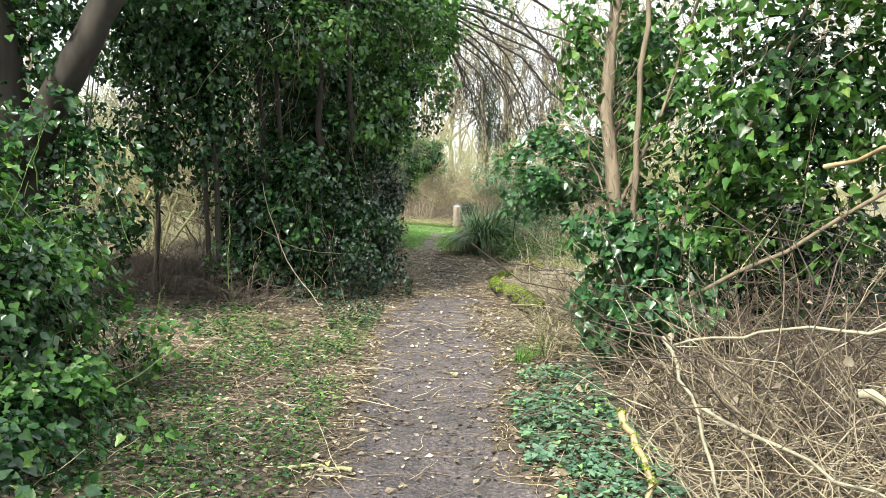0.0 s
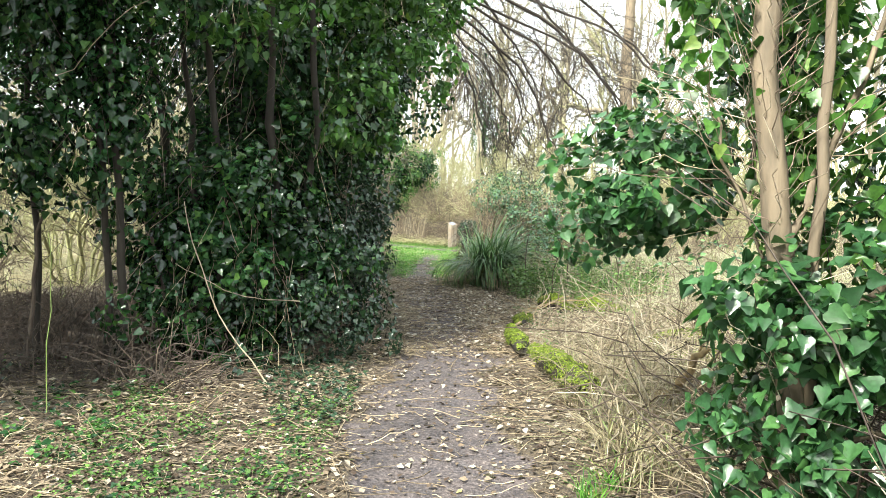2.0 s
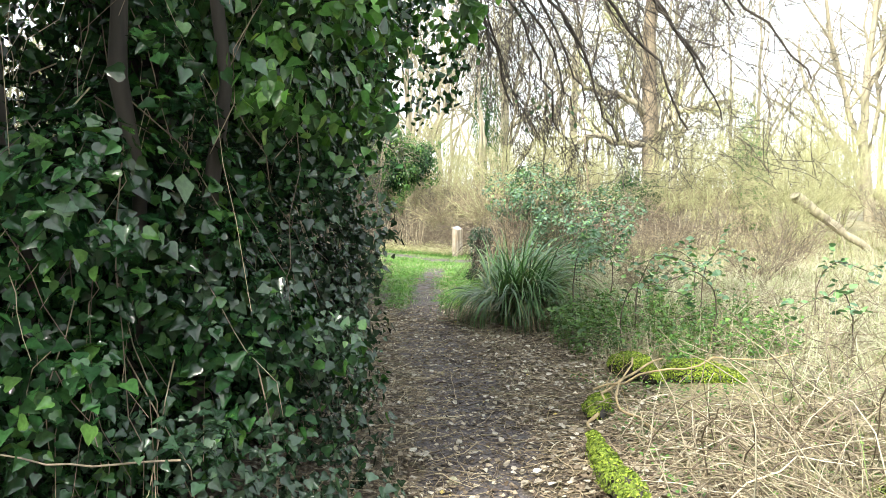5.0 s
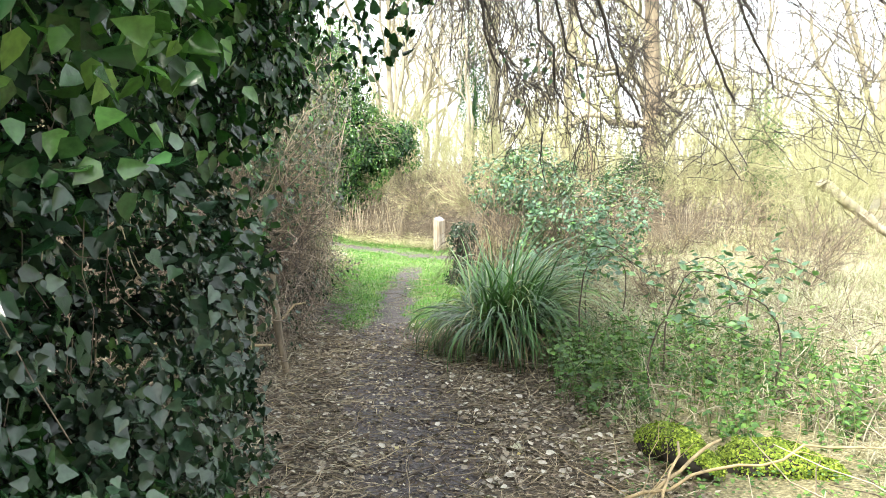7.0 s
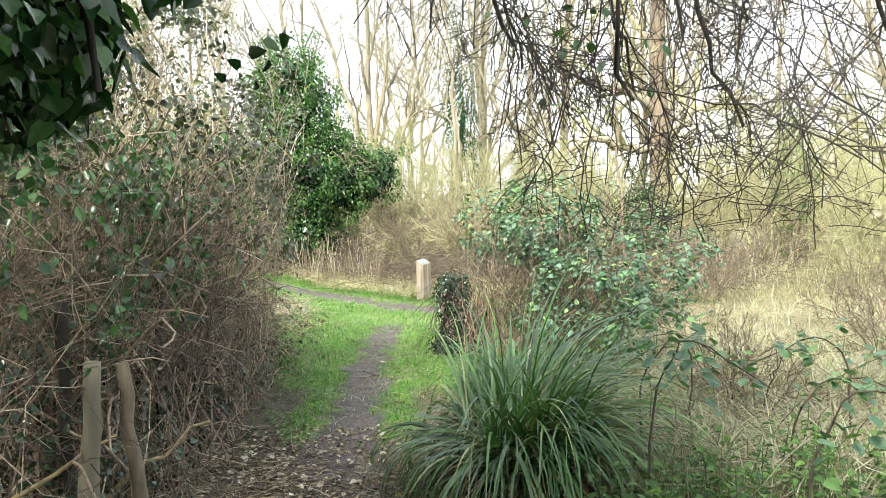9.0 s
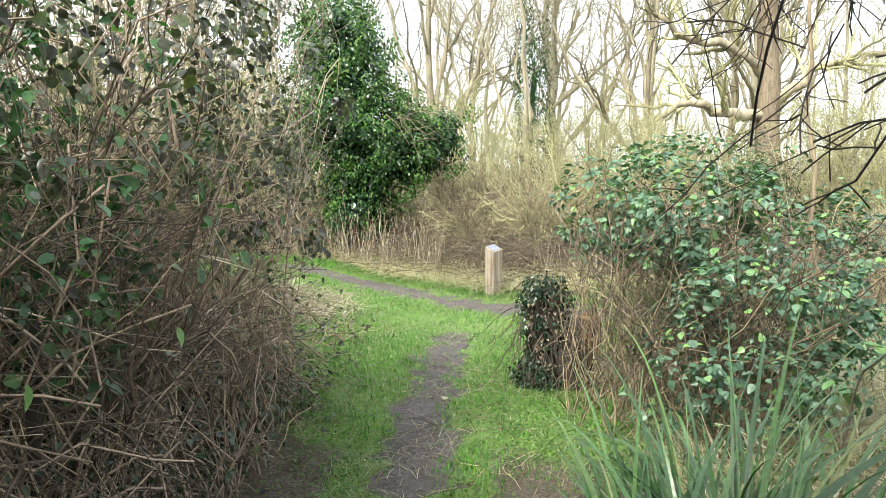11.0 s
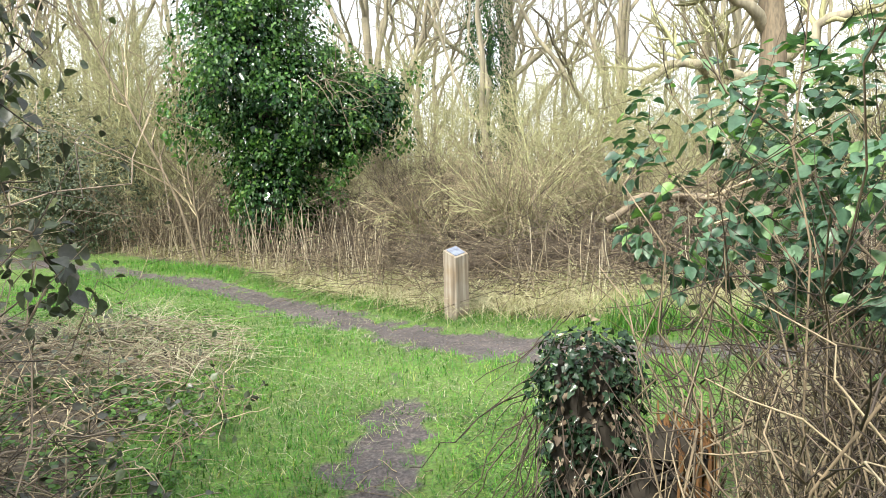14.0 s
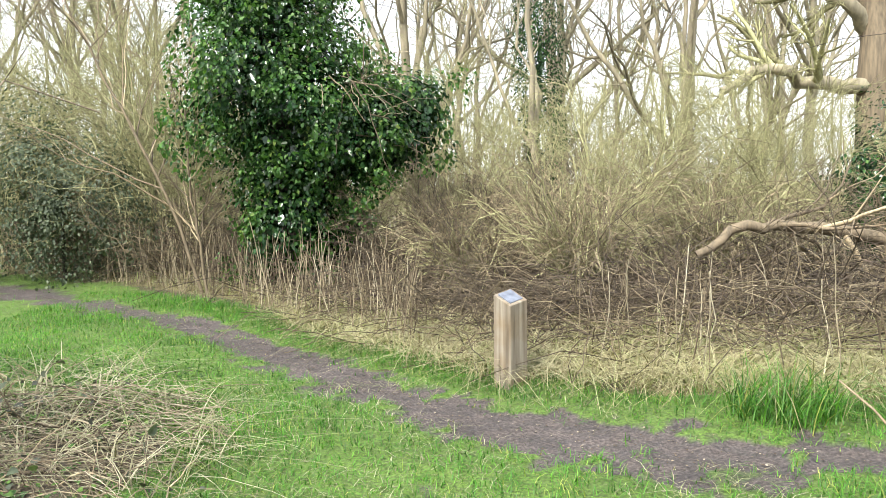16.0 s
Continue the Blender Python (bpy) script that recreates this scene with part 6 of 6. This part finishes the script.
olive_bush = bare_bush(3.2, 0.55, 12, twig_olive, "bare olive-green many-stemmed bush", 9, 8, 5)
brown_bush = bare_bush(2.0, 1.3, 14, twig_bank, "low bare brown bush with tangled twigs")
scatter(olive_bush, [(1.9, 25.6, 0.72, 20), (0.4, 27.6, 0.65, 80), (3.9, 26.2, 0.75, 150), (6.4, 25.8, 0.7, 210), (-4.6, 28.6, 0.95, 300), (-7.5, 29.8, 1.0, 40), (5.2, 29.5, 0.8, 95), (-1.0, 30.5, 0.9, 10), (8.5, 23.0, 0.8, 60), (10.5, 25.5, 1.0, 170), (9.0, 18.0, 0.6, 15), (7.2, 21.5, 0.65, 250), (-10.5, 33, 1.1, 200), (13, 21, 0.9, 70), (12, 15, 0.8, 130), (2.6, 30, 0.75, 260), (-3.0, 31.5, 1.0, 220), (-7.0, 18, 0.9, 30), (-8.5, 12, 0.9, 110), (-6.3, 15.2, 0.8, 190), (-9.5, 7.5, 1.0, 10), (4.8, 27.4, 0.7, 60), (0.9, 31.8, 1.1, 140), (-5.8, 33.5, 1.2, 230), (8.2, 29.5, 1.2, 310), (-2.0, 28.6, 0.9, 35), (11.5, 29, 1.2, 85), (15, 24, 1.1, 175), (17, 18, 1.0, 265), (-10, 25, 1.0, 345), (3.0, 34.5, 1.2, 20), (-12, 20, 1.1, 120), (7, 24.6, 0.8, 5), (-4.2, 15.2, 1.1, 77), (-3.9, 17.4, 1.05, 187), (-5.0, 13.2, 1.2, 287), (-4.4, 19.4, 0.9, 17), (-6.2, 30.2, 1.3, 66), (-4.2, 30.0, 1.2, 156), (-8.6, 32.0, 1.4, 246), (-7.2, 27.6, 1.0, 336)])
scatter(brown_bush, [(0.6, 25.7, 0.7, 0), (-0.5, 26.6, 0.8, 60), (2.9, 24.7, 0.6, 130), (1.2, 26.9, 0.9, 200), (4.9, 24.4, 0.7, 280), (-3.6, 27.5, 0.7, 330), (-6.0, 29.2, 0.8, 50), (6.8, 23.2, 0.7, 140), (3.4, 19.2, 0.5, 220), (2.5, 18.6, 0.55, 310), (4.6, 21.0, 0.55, 20), (5.8, 18.8, 0.6, 100), (4.4, 16.4, 0.5, 170), (7.5, 15.5, 0.6, 240), (9.5, 20.5, 0.8, 320), (-4.5, 14.5, 0.9, 75), (-4.2, 17.2, 0.9, 155), (-3.9, 19.6, 0.7, 235), (-5.5, 11.5, 0.8, 15), (11, 11, 0.8, 5), (8, 9.5, 0.6, 95), (6, 12.5, 0.5, 205), (2.6, 15.2, 0.45, 265), (-2.6, 28.4, 1.0, 90), (0.2, 29.5, 1.1, 180), (3.3, 28.0, 1.0, 270), (6.5, 27.5, 1.1, 45), (-9, 27.8, 1.0, 135), (9.5, 28, 1.2, 225), (-5.2, 31.5, 1.3, 315)])

for x, y, c, tall in ((1.35, 25.0, 260, 2.3), (0.2, 25.6, 170, 1.7), (2.8, 25.2, 190, 2.0)):
    arching = thing("arching_bush", (x, y, 0), "bare bush of many thin stems arching over to the ground", "bush", "arching bushes of the bank")
    s0 = on_land(disc_points(c, x, y, 0.22, 0.22))
    P, R = canes(s0, ball(c) * [0.6, 0.6, 0.1] + [0, 0, 1], rng.uniform(0.5, 1.2, c) * tall, rng.uniform(0.25, 0.85, c), 0.16, 0.007, 0.003, 12)
    P[..., 2] = np.maximum(P[..., 2], land(P[..., 0], P[..., 1]) + 0.01)
    A, RA = grow(P, R, 5, 0.35, 0.8, -0.1, 5, 0.2)
    part("stem_growth", tubes(P, R, 4), twig_olive, arching, kind="stuff")
    part("twig_growth", tubes(A, np.maximum(RA, 0.0025), 3), twig_brown, arching, kind="stuff")

limb_ob = thing("mossy_fallen_limb", (3.1, 24.6, 0.3), "mossy grey fallen limb with bare side branches", "branch")
line = curve([(2.3, 24.1, 0.72), (2.75, 24.2, 0.98), (3.3, 24.2, 0.98), (4.4, 24.4, 0.8), (5.6, 24.7, 0.3)], 16, 0.02)
part("wood", tubes(line[None], np.linspace(0.04, 0.075, 16)[None], 8, True), bark_brown, limb_ob)
A, RA = grow(line[None], np.linspace(0.05, 0.08, 16)[None], 14, 0.35, 1.0, 0.3, 7, 0.22)
B, RB = grow(A, RA, 6, 0.45, 0.9, 0.05, 5, 0.2)
part("branch_growth", join(tubes(A, RA * 0.7, 5), tubes(B, np.maximum(RB * 0.7, 0.004), 3)), twig_brown, limb_ob, kind="stuff")
prop = curve([(5.6, 24.7, 0.35), (5.65, 24.7, 0.15), (5.7, 24.7, -0.1)], 6)
part("butt", tubes(prop[None], np.full((1, 6), 0.085), 8), bark_brown, limb_ob)

# ---- woodland ----


def bare_tree(name, height, r, limbs, spread, material, label, fork=0.25, up=0.15, lean=0.15):
    ob = thing(name, (0, 0, 0), label, "tree", "bare trees of the wood")
    trunk = curve([(0, 0, -0.2), (rng.normal(0, lean), rng.normal(0, lean), height * 0.35), (rng.normal(0, lean * 2), rng.normal(0, lean * 2), height)], 14, height * 0.006)
    RT = np.linspace(r, r * 0.2, 14)
    A, RA = grow(trunk[None], RT[None], limbs, 0.55, spread, up, 9, 0.2, fork, 0.6)
    B, RB = grow(A, RA, 6, 0.5, 0.75, 0.1, 7, 0.22, 0.25)
    C, RC = grow(B, RB, 5, 0.5, 0.8, 0.05, 5, 0.22, 0.2)
    D, RD = grow(C, RC, 4, 0.55, 0.8, 0.0, 4, 0.2, 0.2)
    part("trunk", tubes(trunk[None], RT[None], 10), material, ob)
    for q in range(limbs):
        part("limb", tubes(A[q:q + 1], RA[q:q + 1], 7), material, ob)
    part("branch_growth", join(tubes(B, RB, 5), tubes(C, np.maximum(RC, 0.008), 3)), material, ob, kind="stuff")
    part("twig_growth", tubes(D, np.maximum(RD, 0.005), 3), twig_olive, ob, kind="stuff")
    return ob


willow = bare_tree("bare_tree", 9, 0.18, 9, 0.5, bark_pale, "tall pale many-limbed leafless tree", 0.08, 0.35)
ash = bare_tree("bare_tree", 12, 0.17, 12, 0.7, bark_grey, "tall slender leafless grey-brown tree", 0.3, 0.2)
thin = bare_tree("bare_tree", 9, 0.1, 9, 0.6, bark_pale, "thin leafless young tree", 0.3, 0.25)
scatter(willow, [(-0.7, 34, 1.0, 0), (5.2, 33.5, 0.95, 120), (-9, 38, 1.1, 240), (14, 30, 1.1, 60), (-16, 30, 1.0, 170), (3.5, 44, 1.2, 300), (22, 24, 1.1, 10), (-20, 18, 1.1, 80), (10, 42, 1.1, 200)])
scatter(ash, [(3.0, 37, 1.0, 40), (-4.5, 40, 1.0, 160), (9, 36, 0.95, 280), (18, 34, 1.0, 20), (-13, 44, 1.1, 100), (24, 38, 1.1, 220), (-22, 34, 1.1, 330), (0.5, 50, 1.2, 75), (14, 50, 1.2, 140), (28, 22, 1.1, 250), (-24, 8, 1.1, 45), (18, 14, 1.0, 190)])
scatter(thin, [(1.6, 31.5, 0.9, 10), (-2.8, 35, 1.0, 70), (-6.2, 34, 0.9, 130), (7.5, 31, 0.9, 200), (11.5, 33, 1.0, 260), (-11, 31, 0.9, 320), (16, 26, 0.9, 30), (20, 29, 1.0, 90), (-15, 24, 1.0, 150), (5, 40, 1.1, 210), (-1, 43, 1.1, 280), (-8, 46, 1.1, 340), (21, 19, 0.9, 15), (-17, 12, 1.0, 75), (-19, 25, 1.0, 105), (25, 14, 1.0, 165), (0.8, 38, 1.0, 225), (12.5, 38, 1.0, 285), (-12, 16, 0.9, 205), (-14, 5, 1.0, 65), (-5.0, 32.5, 1.0, 25), (-7.6, 34.5, 1.0, 115), (-9.8, 33.0, 1.0, 275)])
oak_x = 0.75
oak = thing("oak_tree", (5.9 + oak_x, 29.0, 0), "big ruddy-barked leafless oak with a low crooked limb", "tree")
part("trunk", tubes(curve([(5.9 + oak_x, 29, -0.2), (5.85 + oak_x, 29, 2.5), (5.7 + oak_x, 29, 5), (5.8 + oak_x, 29, 9)], 14, 0.03)[None], np.linspace(0.3, 0.15, 14)[None], 11), bark_brown, oak)
for pts, r in (([(5.85, 29, 2.9), (4.9, 28.7, 2.75), (4.1, 28.6, 3.1), (3.3, 28.5, 2.7)], 0.13), ([(5.8, 29, 3.5), (5.0, 28.8, 4.2), (4.0, 28.7, 4.3), (3.2, 28.6, 5.0)], 0.12), ([(5.8, 29, 3.0), (6.8, 28.7, 3.8), (8.0, 28.5, 4.0)], 0.12), ([(5.75, 29, 5.0), (5.0, 29.2, 6.2), (4.2, 29.3, 7.6)], 0.1)):
    line = curve(pts, 14, 0.05) + [oak_x, 0, 0]
    part("limb", tubes(line[None], np.linspace(r, r * 0.45, 14)[None], 8), bark_pale, oak)
    A, RA = grow(line[None], np.linspace(r, r * 0.45, 14)[None], 10, 0.5, 0.9, 0.15, 7, 0.25)
    B, RB = grow(A, RA, 6, 0.5, 0.9, 0.05, 5, 0.22)
    C, RC = grow(B, RB, 4, 0.5, 0.9, 0.0, 4, 0.2)
    part("branch_growth", join(tubes(A, RA, 5), tubes(B, np.maximum(RB, 0.006), 3), tubes(C, np.maximum(RC, 0.004), 3)), twig_olive, oak, kind="stuff")

# ---- evergreen patches in the wood, and the far wood ----
for x, y, h, rr, mat, label in ((-5.4, 27.8, 1.2, 1.0, evergreen_leaf, "grey-green evergreen bush in the wood"), (5.5, 26.5, 1.0, 0.6, ivy_leaf, "ivy-wrapped stem in the brush"), (8.2, 25.5, 1.5, 0.4, ivy_fresh, "ivy climbing a far trunk"), (1.9, 33, 3.2, 0.5, ivy_leaf, "ivy climbing a far trunk"), (-12, 27, 1.8, 1.6, evergreen_leaf, "grey-green evergreen bush in the wood")):
    ob = thing("evergreen_bush", (x, y, 0), label, "bush", "evergreens in the wood")
    part("stem", tubes(curve([(x, y, -0.1), (x, y, h)], 6)[None], np.full((1, 6), 0.025), 6), bark_dark, ob)
    part("foliage", foliage(15000, [(x, y, h, rr, rr, h), (x + rr * 0.5, y, h * 0.8, rr * 0.7, rr * 0.7, h * 0.7), (x - rr * 0.4, y, h * 1.3, rr * 0.6, rr * 0.6, h * 0.6)], 0.045, OVAL, 0.8, rough=0.5), mat, ob, kind="stuff")


def far_wood():
    """A belt of bare stems and twigs all round, beyond the trees."""
    n = 900
    a, r = rng.uniform(0, 2 * np.pi, n), rng.uniform(52, 90, n)
    s0 = np.stack([r * np.cos(a), 12 + r * np.sin(a), np.full(n, -0.3)], 1)
    P, R = canes(s0, ball(n) * [0.12, 0.12, 0] + [0, 0, 1], rng.uniform(4, 12, n), np.zeros(n), 0.1, 0.14, 0.03, 6)
    A, RA = grow(P, R, 10, 0.35, 0.7, 0.3, 4, 0.2, 0.15, 0.4)
    return join(tubes(P, R, 4), tubes(A, RA, 3))


lone("far_wood", (0, 12, 0), far_wood(), twig_olive, "distant leafless wood around the clearing", "woodland", "stuff")
n = 4200
a, r = rng.uniform(0, 2 * np.pi, n), rng.uniform(30, 62, n)
s0 = np.stack([r * np.cos(a), 12 + r * np.sin(a), np.full(n, -0.2)], 1)
P, R = canes(s0, ball(n) * [1, 1, 0.2] + [0, 0, 0.8], rng.uniform(1.5, 3.5, n), np.full(n, 0.15), 0.2, 0.03, 0.01, 6)
A, RA = grow(P, R, 8, 0.5, 0.9, 0.1, 4, 0.2, 0.1)
lone("far_scrub", (0, 12, 0), join(tubes(P, R, 3), tubes(A, RA, 3)), twig_olive, "distant olive-brown scrub under the trees", "scrub", "stuff")
fallen([(7.3, 21.3, 1.25), (7.6, 21.3, 1.0), (8.3, 21.3, 0.5), (9.0, 21.2, 0.0)], 0.12, bark_pale, "pale broken fallen trunk in dry scrub", "fallen_log", 5, 9)
hedge = thing("hedge", (0, -6, 0), "unseen dark ivy hedge added to close the path behind and shade its start", "hedge")
part("stem_growth", tubes(canes(on_land(box_points(80, -6, 6, -8, -5)), ball(80) * 0.3 + [0, 0, 1], np.full(80, 3.0), np.zeros(80), 0.1, 0.03, 0.01)[0], np.full((80, 7), 0.02), 4), bark_dark, hedge, kind="stuff")
# The last, high blob is added out of view to shade the path's start.
part("foliage", foliage(13000, [(-4, -6, 1.5, 2.8, 1.2, 2.2), (4, -6, 1.5, 2.8, 1.2, 2.2), (-5, 0, 1.2, 1.2, 3, 2.2), (5.2, 0, 1.2, 1.2, 3, 2.0), (-3.4, 0.2, 3.4, 1.3, 1.5, 2.2)], 0.13, SIMPLE, 0.4), ivy_leaf, hedge, kind="stuff")
